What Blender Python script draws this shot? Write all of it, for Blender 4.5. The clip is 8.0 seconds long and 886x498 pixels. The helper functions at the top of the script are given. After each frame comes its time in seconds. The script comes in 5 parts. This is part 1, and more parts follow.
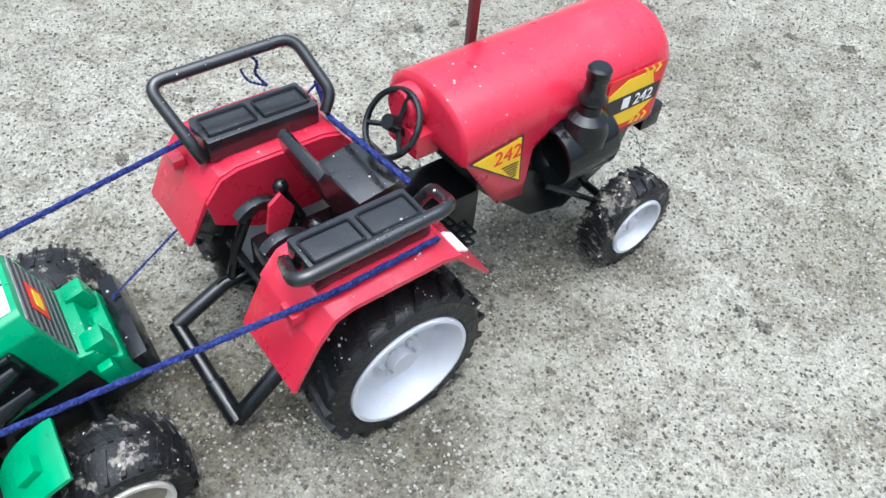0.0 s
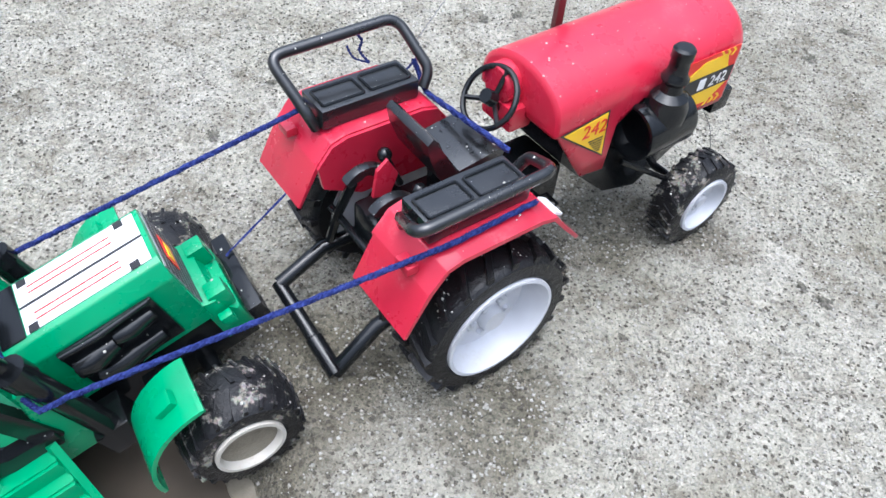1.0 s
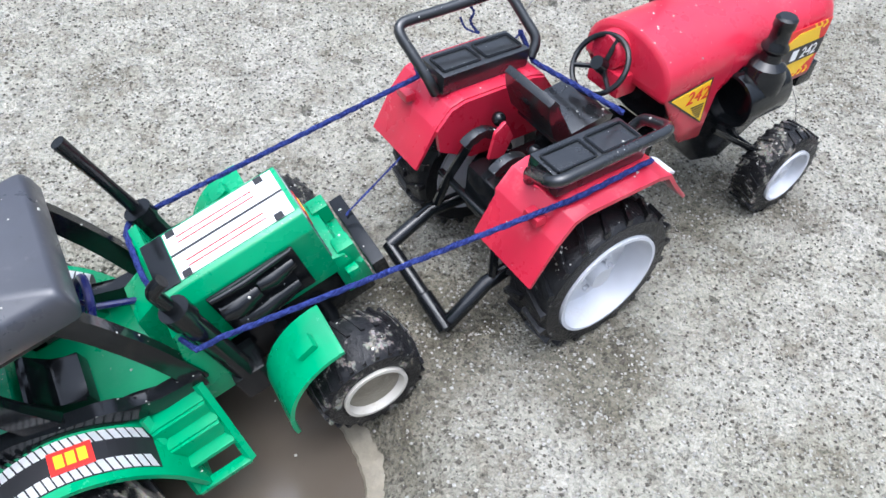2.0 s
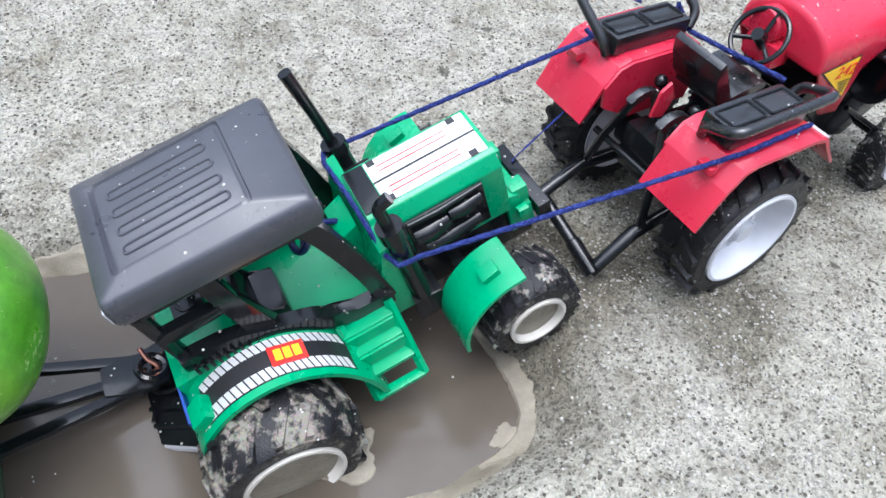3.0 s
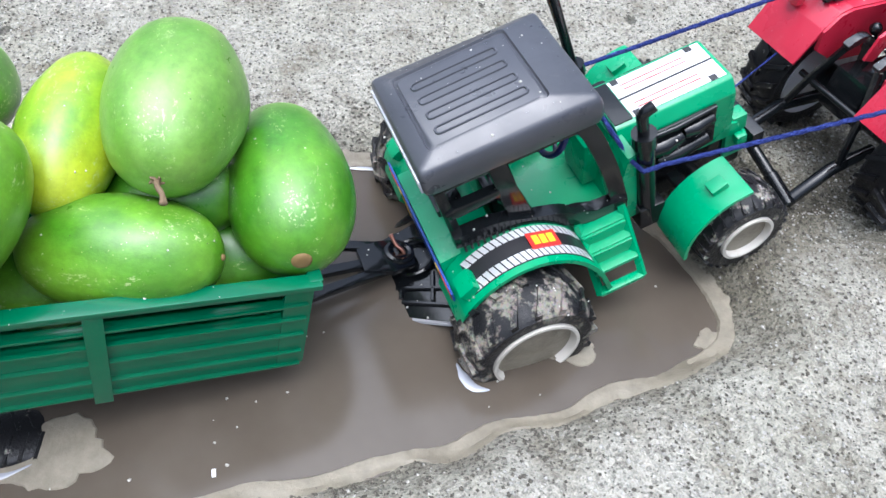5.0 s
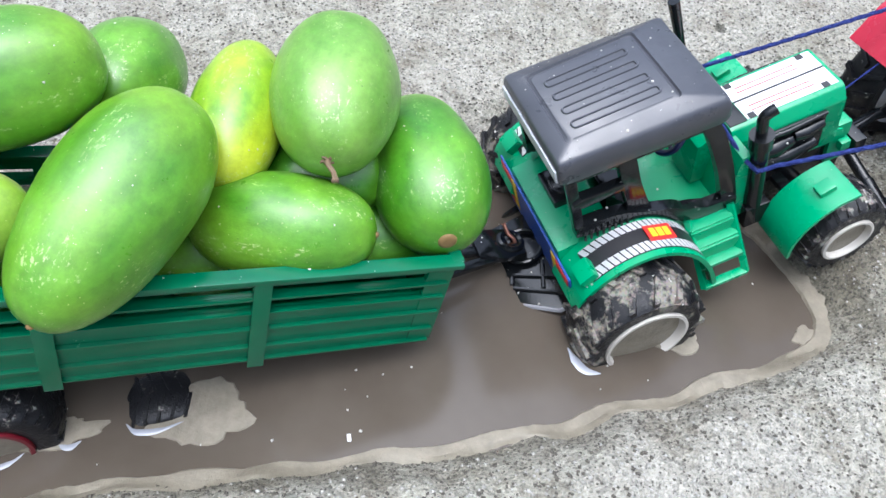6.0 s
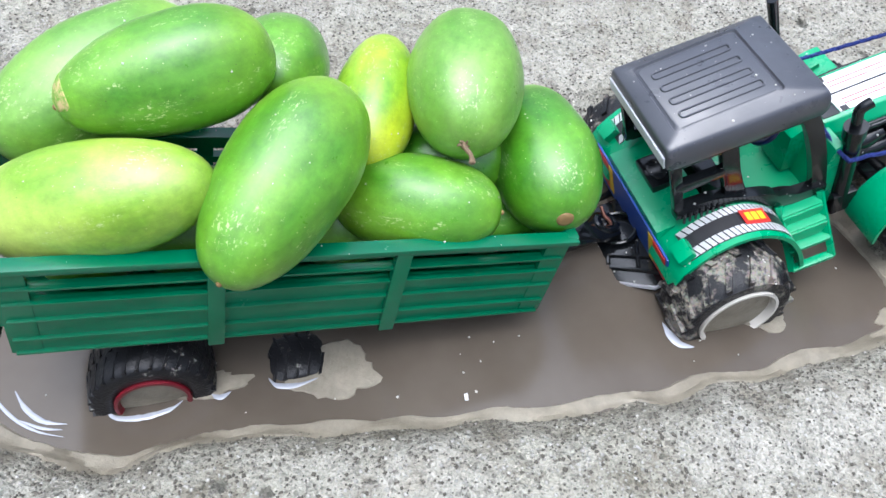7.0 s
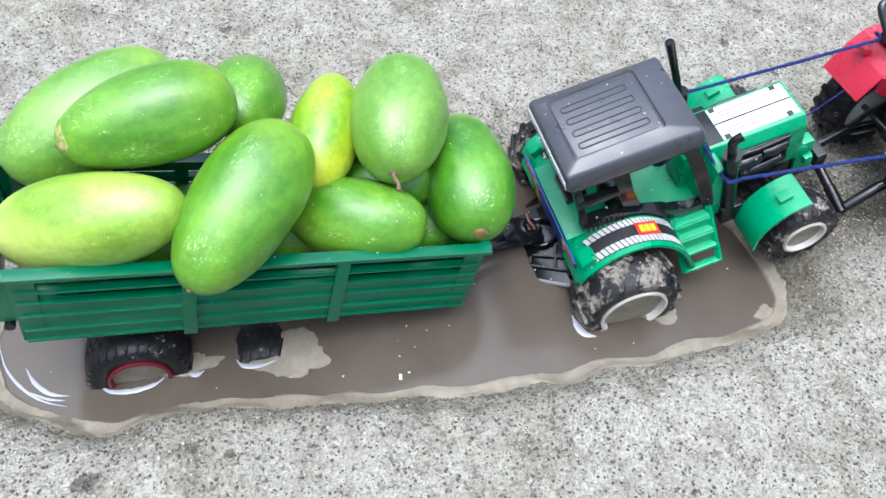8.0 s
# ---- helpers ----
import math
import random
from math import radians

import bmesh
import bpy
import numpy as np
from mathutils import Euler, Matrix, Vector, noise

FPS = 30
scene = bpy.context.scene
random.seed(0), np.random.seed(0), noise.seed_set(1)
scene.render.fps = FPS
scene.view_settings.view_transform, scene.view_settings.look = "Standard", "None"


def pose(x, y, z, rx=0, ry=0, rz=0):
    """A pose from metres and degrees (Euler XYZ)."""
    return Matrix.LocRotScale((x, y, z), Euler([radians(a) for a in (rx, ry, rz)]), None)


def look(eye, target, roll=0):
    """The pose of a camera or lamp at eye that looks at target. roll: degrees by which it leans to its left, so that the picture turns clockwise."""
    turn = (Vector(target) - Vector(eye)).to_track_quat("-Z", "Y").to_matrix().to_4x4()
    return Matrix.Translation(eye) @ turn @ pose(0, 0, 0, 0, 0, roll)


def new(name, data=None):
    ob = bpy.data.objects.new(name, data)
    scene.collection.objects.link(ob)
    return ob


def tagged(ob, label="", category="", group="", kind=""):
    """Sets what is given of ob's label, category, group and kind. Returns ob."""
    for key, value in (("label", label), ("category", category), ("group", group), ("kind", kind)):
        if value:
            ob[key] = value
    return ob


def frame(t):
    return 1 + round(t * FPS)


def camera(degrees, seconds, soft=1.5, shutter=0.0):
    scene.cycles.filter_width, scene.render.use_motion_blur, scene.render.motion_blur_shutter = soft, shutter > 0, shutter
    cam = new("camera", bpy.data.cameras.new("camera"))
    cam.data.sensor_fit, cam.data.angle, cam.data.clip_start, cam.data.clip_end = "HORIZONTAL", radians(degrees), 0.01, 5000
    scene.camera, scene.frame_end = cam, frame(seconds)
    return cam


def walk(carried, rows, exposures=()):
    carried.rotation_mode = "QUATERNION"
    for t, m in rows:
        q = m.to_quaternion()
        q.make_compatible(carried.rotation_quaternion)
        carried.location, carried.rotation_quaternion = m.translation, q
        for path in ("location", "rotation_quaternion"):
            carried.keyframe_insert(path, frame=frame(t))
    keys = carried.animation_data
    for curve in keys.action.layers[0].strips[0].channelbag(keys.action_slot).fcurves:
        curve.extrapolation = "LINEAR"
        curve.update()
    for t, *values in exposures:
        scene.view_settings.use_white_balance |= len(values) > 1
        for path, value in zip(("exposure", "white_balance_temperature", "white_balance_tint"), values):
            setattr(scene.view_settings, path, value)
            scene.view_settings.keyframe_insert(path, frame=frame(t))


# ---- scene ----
cam = camera(61.0, 8.0, soft=1.5, shutter=0.0)
PATH = [
    (0.0, (0.0429, 0.0817, 0.2754), (0.0238, 0.7658, -0.4537), 6.30),
    (0.5, (0.0352, 0.0707, 0.2822), (0.0100, 0.7521, -0.4493), 6.34),
    (1.0, (0.0174, 0.0527, 0.2789), (-0.0288, 0.7358, -0.4500), 5.77),
    (1.2, (0.0088, 0.0463, 0.2778), (-0.0388, 0.7295, -0.4508), 5.73),
    (2.3, (-0.0392, 0.0068, 0.2764), (-0.1113, 0.6851, -0.4548), 5.31),
    (2.5, (-0.0557, -0.0066, 0.2767), (-0.1299, 0.6684, -0.4574), 6.94),
    (3.0, (-0.0776, -0.0263, 0.2785), (-0.1612, 0.6426, -0.4601), 7.42),
    (3.5, (-0.0983, -0.0469, 0.2752), (-0.1905, 0.6128, -0.4707), 7.63),
    (4.0, (-0.1162, -0.0647, 0.2745), (-0.2284, 0.5819, -0.4801), 7.23),
    (4.5, (-0.1287, -0.0842, 0.2762), (-0.2589, 0.5586, -0.4786), 7.25),
    (4.7, (-0.1344, -0.0915, 0.2755), (-0.2659, 0.5481, -0.4819), 7.72),
    (5.8, (-0.1858, -0.1315, 0.2804), (-0.3294, 0.5063, -0.4763), 9.45),
    (6.0, (-0.1881, -0.1371, 0.2812), (-0.3465, 0.4972, -0.4755), 8.86),
    (6.5, (-0.2006, -0.1547, 0.2931), (-0.3690, 0.4672, -0.4716), 9.09),
    (7.0, (-0.2148, -0.1749, 0.2980), (-0.4126, 0.4321, -0.4717), 6.95),
    (7.5, (-0.2173, -0.1818, 0.3112), (-0.4224, 0.4203, -0.4604), 7.06),
    (8.0, (-0.1796, -0.1864, 0.3706), (-0.3556, 0.3856, -0.4306), 8.44),
]
walk(cam, [(t, look(eye, target, roll)) for t, eye, target, roll in PATH], [(0.0, 0.79, 5800, 6), (0.4, 0.80, 5750, 10), (8.0, 0.80, 5750, 10)])

# ---- daylight: bright overcast sky ----
SUN_EL, SUN_AZ = radians(82), radians(200)
world = bpy.data.worlds.new("overcast")
scene.world = world
world.use_nodes = True
wn, wl = world.node_tree.nodes, world.node_tree.links
sky = wn.new("ShaderNodeTexSky")
sky.sky_type, sky.sun_disc, sky.sun_elevation, sky.sun_rotation = "NISHITA", False, SUN_EL, SUN_AZ
sky.dust_density, sky.ozone_density = 4.0, 1.0
soften = wn.new("ShaderNodeHueSaturation")
soften.inputs["Saturation"].default_value = 0.5
wl.new(sky.outputs[0], soften.inputs["Color"])
# cloud cover: brighter overhead than towards the horizon
up_ = wn.new("ShaderNodeSeparateXYZ")
wl.new(wn.new("ShaderNodeTexCoord").outputs["Generated"], up_.inputs[0])
cover = wn.new("ShaderNodeMapRange")
cover.inputs["From Min"].default_value, cover.inputs["From Max"].default_value = 0.0, 1.0
cover.inputs["To Min"].default_value, cover.inputs["To Max"].default_value = 0.22, 1.95
wl.new(up_.outputs["Z"], cover.inputs["Value"])
dome = wn.new("ShaderNodeVectorMath")
dome.operation = "SCALE"
wl.new(soften.outputs[0], dome.inputs[0])
wl.new(cover.outputs[0], dome.inputs["Scale"])
wl.new(dome.outputs[0], wn["Background"].inputs[0])
wn["Background"].inputs[1].default_value = 0.15
sun = new("sun", bpy.data.lights.new("sun", "SUN"))
sun.data.energy, sun.data.angle, sun.data.color = 1.5, radians(80), (1.0, 0.99, 0.98)
sun.matrix_world = look((math.sin(SUN_AZ) * math.cos(SUN_EL), math.cos(SUN_AZ) * math.cos(SUN_EL), math.sin(SUN_EL)), (0, 0, 0))


# ---- materials ----
class Mat:
    """A small wrapper round a node material."""

    def __init__(self, name, color=(0.5, 0.5, 0.5), rough=0.4, metal=0.0, spec=0.5, coat=0.0):
        self.m = bpy.data.materials.new(name)
        self.m.use_nodes = True
        self.n, self.l = self.m.node_tree.nodes, self.m.node_tree.links
        self.b = self.n["Principled BSDF"]
        self.set("Base Color", (*color, 1)), self.set("Roughness", rough), self.set("Metallic", metal)
        self.set("Specular IOR Level", spec), self.set("Coat Weight", coat), self.set("Coat Roughness", 0.12)
        self.placed = False

    def set(self, key, value):
        self.b.inputs[key].default_value = value

    def link(self, a, key):
        self.l.new(a, self.b.inputs[key])

    def coords(self, scale=(1, 1, 1)):
        mp = self.n.new("ShaderNodeMapping")
        mp.inputs["Scale"].default_value = scale
        if self.placed:
            self.l.new(self.n.new("ShaderNodeNewGeometry").outputs["Position"], mp.inputs[0])
        else:
            self.l.new(self.n.new("ShaderNodeTexCoord").outputs["Object"], mp.inputs[0])
        return mp.outputs[0]

    def noise(self, scale, detail=4.0, rough=0.6, stretch=(1, 1, 1), out="Fac"):
        t = self.n.new("ShaderNodeTexNoise")
        t.inputs["Scale"].default_value, t.inputs["Detail"].default_value, t.inputs["Roughness"].default_value = scale, detail, rough
        self.l.new(self.coords(stretch), t.inputs["Vector"])
        return t.outputs[out]

    def voronoi(self, scale, out="Distance", stretch=(1, 1, 1), feature="F1"):
        t = self.n.new("ShaderNodeTexVoronoi")
        t.feature = feature
        t.inputs["Scale"].default_value = scale
        self.l.new(self.coords(stretch), t.inputs["Vector"])
        return t.outputs[out]

    def ramp(self, fac, stops):
        r = self.n.new("ShaderNodeValToRGB")
        r.color_ramp.elements[0].position, r.color_ramp.elements[0].color = stops[0][0], (*stops[0][1], 1)
        r.color_ramp.elements[1].position, r.color_ramp.elements[1].color = stops[-1][0], (*stops[-1][1], 1)
        for p, c in stops[1:-1]:
            r.color_ramp.elements.new(p).color = (*c, 1)
        self.l.new(fac, r.inputs[0])
        return r.outputs[0]

    def grey(self, fac, a, b, va=0.0, vb=1.0):
        return self.ramp(fac, [(a, (va,) * 3), (b, (vb,) * 3)])

    def mix(self, fac, a, b, mode="MIX"):
        m = self.n.new("ShaderNodeMix")
        m.data_type, m.blend_type = "RGBA", mode
        for sock, v in ((m.inputs["Factor"], fac), (m.inputs["A"], a), (m.inputs["B"], b)):
            if isinstance(v, (int, float)):
                sock.default_value = v
            elif isinstance(v, tuple):
                sock.default_value = (*v, 1)
            else:
                self.l.new(v, sock)
        return m.outputs["Result"]

    def bump(self, height, strength, distance):
        b = self.n.new("ShaderNodeBump")
        b.inputs["Strength"].default_value, b.inputs["Distance"].default_value = strength, distance
        self.l.new(height, b.inputs["Height"])
        old = self.b.inputs["Normal"].links
        if old:
            self.l.new(old[0].from_socket, b.inputs["Normal"])
        self.link(b.outputs[0], "Normal")


def plastic(name, color, rough=0.3, dirt=(0.35, 0.32, 0.27), amount=0.25, coat=0.15, spec=0.5):
    """Moulded toy plastic: slightly uneven gloss, fine dust and dried splashes."""
    m = Mat(name, color, rough, coat=coat, spec=spec)
    big, fine = m.noise(45, 5, 0.65), m.noise(700, 2, 0.5)
    tone = m.mix(m.grey(m.noise(30, 3), 0.3, 0.7), tuple(c * 0.88 for c in color), tuple(min(1, c * 1.1 + 0.004) for c in color))
    dust = m.mix(1.0, m.grey(big, 0.60, 0.78, 0, amount), m.grey(fine, 0.35, 0.7), "MULTIPLY")
    m.link(m.mix(dust, tone, dirt), "Base Color")
    m.link(m.grey(big, 0.35, 0.75, rough * 0.7, min(1, rough * 1.6)), "Roughness")
    m.bump(m.noise(160, 3), 0.12, 0.0006)
    return m.m


def tyre_rubber(name, mud, cover, scale=150):
    """Black rubber with wet sand clinging to it in patches."""
    m = Mat(name, (0.009, 0.009, 0.010), 0.4, spec=0.3)
    m.placed = True
    patch, grain = m.noise(scale, 6, 0.7), m.voronoi(900, "Color")
    fac = m.grey(patch, cover, cover + 0.09)
    sand = m.mix(0.5, mud, grain, "MULTIPLY")
    sand = m.mix(0.55, sand, mud)
    m.link(m.mix(fac, (0.009, 0.009, 0.010), sand), "Base Color")
    m.link(m.grey(patch, cover - 0.1, cover + 0.1, 0.3, 0.8), "Roughness")
    m.bump(m.noise(900, 3), 0.5, 0.0008)
    return m.m


RED = plastic("red_plastic", (0.46, 0.014, 0.040), 0.30, (0.75, 0.45, 0.42), 0.18, 0.3)
GREEN = plastic("green_plastic", (0.002, 0.265, 0.108), 0.30, (0.22, 0.38, 0.29), 0.12)
TRAILER_GREEN = plastic("deep_green_plastic", (0.0004, 0.108, 0.046), 0.18, (0.12, 0.30, 0.22), 0.04, 0.2, 0.4)
BLACK = plastic("black_plastic", (0.004, 0.005, 0.006), 0.15, (0.3, 0.29, 0.27), 0.06, 0.0, 0.42)
WET_BLACK = plastic("wet_black_plastic", (0.007, 0.008, 0.009), 0.30, (0.32, 0.31, 0.3), 0.10, 0.6, 0.5)
ROOF_GREY = plastic("wet_charcoal_plastic", (0.042, 0.044, 0.053), 0.36, (0.30, 0.28, 0.27), 0.30, 0.25)
WHITE = plastic("white_plastic", (0.52, 0.53, 0.56), 0.4, (0.42, 0.36, 0.27), 0.4)
CREAM = plastic("mud_stained_white_plastic", (0.50, 0.47, 0.41), 0.5, (0.34, 0.25, 0.15), 0.9)
RED_RIM = plastic("dark_red_plastic", (0.13, 0.006, 0.013), 0.35)
BROWN_ROD = plastic("maroon_rod", (0.09, 0.018, 0.018), 0.45)
BLUE_PLASTIC = plastic("dark_blue_plastic", (0.006, 0.009, 0.085), 0.3)
TYRE = tyre_rubber("tyre_rubber", (0.33, 0.31, 0.27), 0.62)
TYRE_SANDY = tyre_rubber("sandy_tyre_rubber", (0.28, 0.26, 0.22), 0.54)
TYRE_MUDDY = tyre_rubber("muddy_tyre_rubber", (0.22, 0.20, 0.165), 0.50, 75)
COPPER = Mat("copper_wire", (0.75, 0.33, 0.22), 0.35, 1.0).m
STICKER_WHITE = plastic("white_sticker", (0.74, 0.74, 0.74), 0.45, (0.4, 0.38, 0.35), 0.35, 0.0)
STICKER_BLACK = Mat("black_sticker_ink", (0.014, 0.014, 0.016), 0.4).m
STICKER_YELLOW = Mat("yellow_sticker_ink", (0.80, 0.50, 0.01), 0.4).m
STICKER_RED = Mat("red_sticker_ink", (0.62, 0.02, 0.015), 0.4).m
STICKER_BLUE = Mat("blue_sticker_ink", (0.015, 0.06, 0.30), 0.4).m
STICKER_GREY = Mat("grey_sticker_ink", (0.22, 0.22, 0.23), 0.5).m


def rope_material():
    m = Mat("blue_twisted_yarn", (0.022, 0.04, 0.22), 0.85, spec=0.2)
    m.link(m.mix(m.grey(m.noise(900, 2), 0.35, 0.7), (0.008, 0.013, 0.085), (0.034, 0.052, 0.20)), "Base Color")
    m.bump(m.noise(2200, 2), 0.6, 0.0005)
    return m.m


ROPE = rope_material()


def sand_material(name, damp):
    m = Mat(name, (0.4, 0.38, 0.34), 0.85, spec=0.25)
    cell = m.voronoi(520, "Color")
    cell2 = m.voronoi(1000, "Color")
    tone = m.n.new("ShaderNodeSeparateColor")
    m.l.new(cell, tone.inputs[0])
    grains = m.ramp(tone.outputs[0], [(0.0, (0.17, 0.165, 0.15)), (0.10, (0.26, 0.25, 0.23)), (0.20, (0.45, 0.437, 0.400)), (0.7, (0.52, 0.505, 0.465)), (1.0, (0.59, 0.575, 0.535))])
    fine = m.n.new("ShaderNodeSeparateColor")
    m.l.new(cell2, fine.inputs[0])
    mixed = m.mix(0.45, grains, m.ramp(fine.outputs[1], [(0.0, (0.20, 0.19, 0.175)), (0.18, (0.44, 0.427, 0.390)), (1.0, (0.57, 0.555, 0.515))]))
    # shade in the hollows of the bump below, multiplied into the colour
    pit_shade = m.grey(m.noise(420, 3, 0.7), 0.33, 0.43, 0.46, 1.0)
    mixed = m.mix(1.0, mixed, pit_shade, "MULTIPLY")
    patches = m.ramp(m.noise(9, 5, 0.6), [(0.32, (0.78, 0.77, 0.70)), (0.48, (0.96, 0.955, 0.92)), (0.68, (1.0, 0.99, 0.975))])
    # mask of the shore's damp sand and of the dark spots
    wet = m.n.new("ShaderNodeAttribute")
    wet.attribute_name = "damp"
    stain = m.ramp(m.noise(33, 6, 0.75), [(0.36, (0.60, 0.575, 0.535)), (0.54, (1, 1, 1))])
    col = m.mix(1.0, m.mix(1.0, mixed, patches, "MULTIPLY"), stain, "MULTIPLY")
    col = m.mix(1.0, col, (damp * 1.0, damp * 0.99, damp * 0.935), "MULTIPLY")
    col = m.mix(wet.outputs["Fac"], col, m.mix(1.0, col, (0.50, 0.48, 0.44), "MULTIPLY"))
    m.link(col, "Base Color")
    m.bump(m.voronoi(520), 0.9, 0.0018)
    m.bump(m.noise(420, 3, 0.7), 0.9, 0.0028)
    m.bump(m.noise(170, 6, 0.75), 0.8, 0.0040)
    m.bump(m.noise(70, 4, 0.65), 0.8, 0.008)
    return m.m


SAND = sand_material("grey_sand", 0.94)


def silt_material():
    m = Mat("smooth_wet_silt", (0.36, 0.32, 0.27), 0.45, spec=0.4)
    m.link(m.mix(m.grey(m.noise(60, 5, 0.7), 0.35, 0.7), (0.150, 0.130, 0.095), (0.245, 0.218, 0.165)), "Base Color")
    m.bump(m.noise(160, 6, 0.75), 0.6, 0.0016)
    return m.m


def water_material():
    m = Mat("muddy_water", (0.16, 0.135, 0.105), 0.15, spec=0.33)
    m.link(m.mix(m.grey(m.noise(14, 4, 0.6), 0.35, 0.7), (0.070, 0.057, 0.043), (0.090, 0.075, 0.059)), "Base Color")
    m.bump(m.noise(16, 2, 0.5), 0.10, 0.004)
    return m.m


SILT, WATER = silt_material(), water_material()


# ---- mesh helpers ----
def part(name, bm, material, parent=None, label="", smooth=True, place=None):
    """Links a bmesh as one mesh object, under a thing or a part."""
    bmesh.ops.recalc_face_normals(bm, faces=bm.faces[:])
    data = bpy.data.meshes.new(name)
    bm.to_mesh(data)
    bm.free()
    for mat in material if isinstance(material, tuple) else (material,):
        data.materials.append(mat)
    if smooth:
        data.shade_smooth()
        data.set_sharp_from_angle(angle=radians(38))
    ob = new(name, data)
    if parent:
        ob.parent = parent
    if place is not None:
        ob.matrix_basis = place
    return tagged(ob, label) if label else ob


def thing(name, m, label, category, group=""):
    ob = new(name)
    ob.empty_display_size = 0.02
    ob.matrix_basis = m
    return tagged(ob, label, category, group)


def box(bm, c, s, bevel=0.0008, m=None):
    """A bevelled box with centre c and size s."""
    made = bmesh.ops.create_cube(bm, size=1.0, matrix=Matrix.Translation(c) @ Matrix.Diagonal((*s, 1)))["verts"]
    if bevel:
        edges = list({e for v in made for e in v.link_edges})
        made = bmesh.ops.bevel(bm, geom=edges, offset=min(bevel, 0.45 * min(s)), segments=2, profile=0.7, affect="EDGES")["verts"]
    if m is not None:
        bmesh.ops.transform(bm, matrix=m, verts=made)
    return made


def bx(c, s, bevel=0.0008, m=None):
    bm = bmesh.new()
    box(bm, c, s, bevel, m)
    return bm


def prism(bm, outline, y0, y1, bevel=0.0):
    """A closed outline in x and z, drawn out from y0 to y1."""
    a = [bm.verts.new((x, y0, z)) for x, z in outline]
    b = [bm.verts.new((x, y1, z)) for x, z in outline]
    n = len(a)
    faces = [bm.faces.new(a), bm.faces.new(b[::-1])]
    for i in range(n):
        faces.append(bm.faces.new((a[i], b[i], b[(i + 1) % n], a[(i + 1) % n])))
    if bevel:
        edges = list({e for f in faces for e in f.edges})
        bmesh.ops.bevel(bm, geom=edges, offset=bevel, segments=2, profile=0.7, affect="EDGES")
    return bm


def strip(line, thick):
    """A closed outline: an open line in x and z with a thickness to its right."""
    pts = [Vector(p) for p in line]
    inner = []
    for i, p in enumerate(pts):
        d = (pts[min(i + 1, len(pts) - 1)] - pts[max(i - 1, 0)]).normalized()
        inner.append(p + Vector((d.y, -d.x)) * thick)
    return [tuple(p) for p in pts] + [tuple(p) for p in reversed(inner)]


def smooth_line(points, per=8, closed=False):
    """A Catmull-Rom line through points."""
    pts = [Vector(p) for p in points]
    n = len(pts)
    out = []
    for i in range(n if closed else n - 1):
        p = [pts[(i + k) % n] if closed else pts[min(max(i + k, 0), n - 1)] for k in (-1, 0, 1, 2)]
        for j in range(per):
            t = j / per
            out.append(0.5 * (2 * p[1] + (p[2] - p[0]) * t + (2 * p[0] - 5 * p[1] + 4 * p[2] - p[3]) * t * t + (3 * p[1] - p[0] - 3 * p[2] + p[3]) * t ** 3))
    if not closed:
        out.append(pts[-1])
    return out


def tube(bm, points, r, seg=10, caps=True, flat=1.0):
    """A round bar along a line of points; r may be a list."""
    pts = [Vector(p) for p in points]
    rings, side = [], None
    for i, p in enumerate(pts):
        d = (pts[min(i + 1, len(pts) - 1)] - pts[max(i - 1, 0)]).normalized()
        if side is None:
            side = d.cross(Vector((0, 0, 1)) if abs(d.z) < 0.9 else Vector((1, 0, 0))).normalized()
        side = (side - d * side.dot(d)).normalized()
        up = d.cross(side)
        rr = r[i] if isinstance(r, (list, tuple)) else r
        rings.append([bm.verts.new(p + side * rr * math.cos(a) + up * rr * flat * math.sin(a)) for a in (2 * math.pi * k / seg for k in range(seg))])
    for a, b in zip(rings, rings[1:]):
        for k in range(seg):
            bm.faces.new((a[k], a[(k + 1) % seg], b[(k + 1) % seg], b[k]))
    if caps:
        bm.faces.new(rings[0][::-1]), bm.faces.new(rings[-1])
    return bm


def lathe(bm, profile, seg=40, m=None, closed=False):
    """Turns a profile of (radius, height) round the y axis."""
    rings = []
    for r, h in profile:
        if r < 1e-6:
            rings.append([bm.verts.new((0, h, 0))])
        else:
            rings.append([bm.verts.new((r * math.cos(a), h, r * math.sin(a))) for a in (2 * math.pi * k / seg for k in range(seg))])
    pairs = list(zip(rings, rings[1:])) + ([(rings[-1], rings[0])] if closed else [])
    for a, b in pairs:
        for k in range(seg):
            q = [a[k % len(a)], a[(k + 1) % len(a)], b[(k + 1) % len(b)], b[k % len(b)]]
            q = list(dict.fromkeys(q))
            if len(q) > 2:
                bm.faces.new(q)
    if m is not None:
        bmesh.ops.transform(bm, matrix=m, verts=[v for r in rings for v in r])
    return bm


def cyl(p, q, r, seg=20):
    return tube(bmesh.new(), [p, q], r, seg)


def rounded(points, radius, per=5):
    """Rounds the corners of a line of points."""
    pts = [Vector(p) for p in points]
    out = [pts[0]]
    for a, b, c in zip(pts, pts[1:], pts[2:]):
        u, v = (a - b), (c - b)
        k = min(radius, 0.48 * u.length, 0.48 * v.length)
        s, e = b + u.normalized() * k, b + v.normalized() * k
        out += [(1 - t) ** 2 * s + 2 * t * (1 - t) * b + t * t * e for t in (i / per for i in range(per + 1))]
    return out + [pts[-1]]


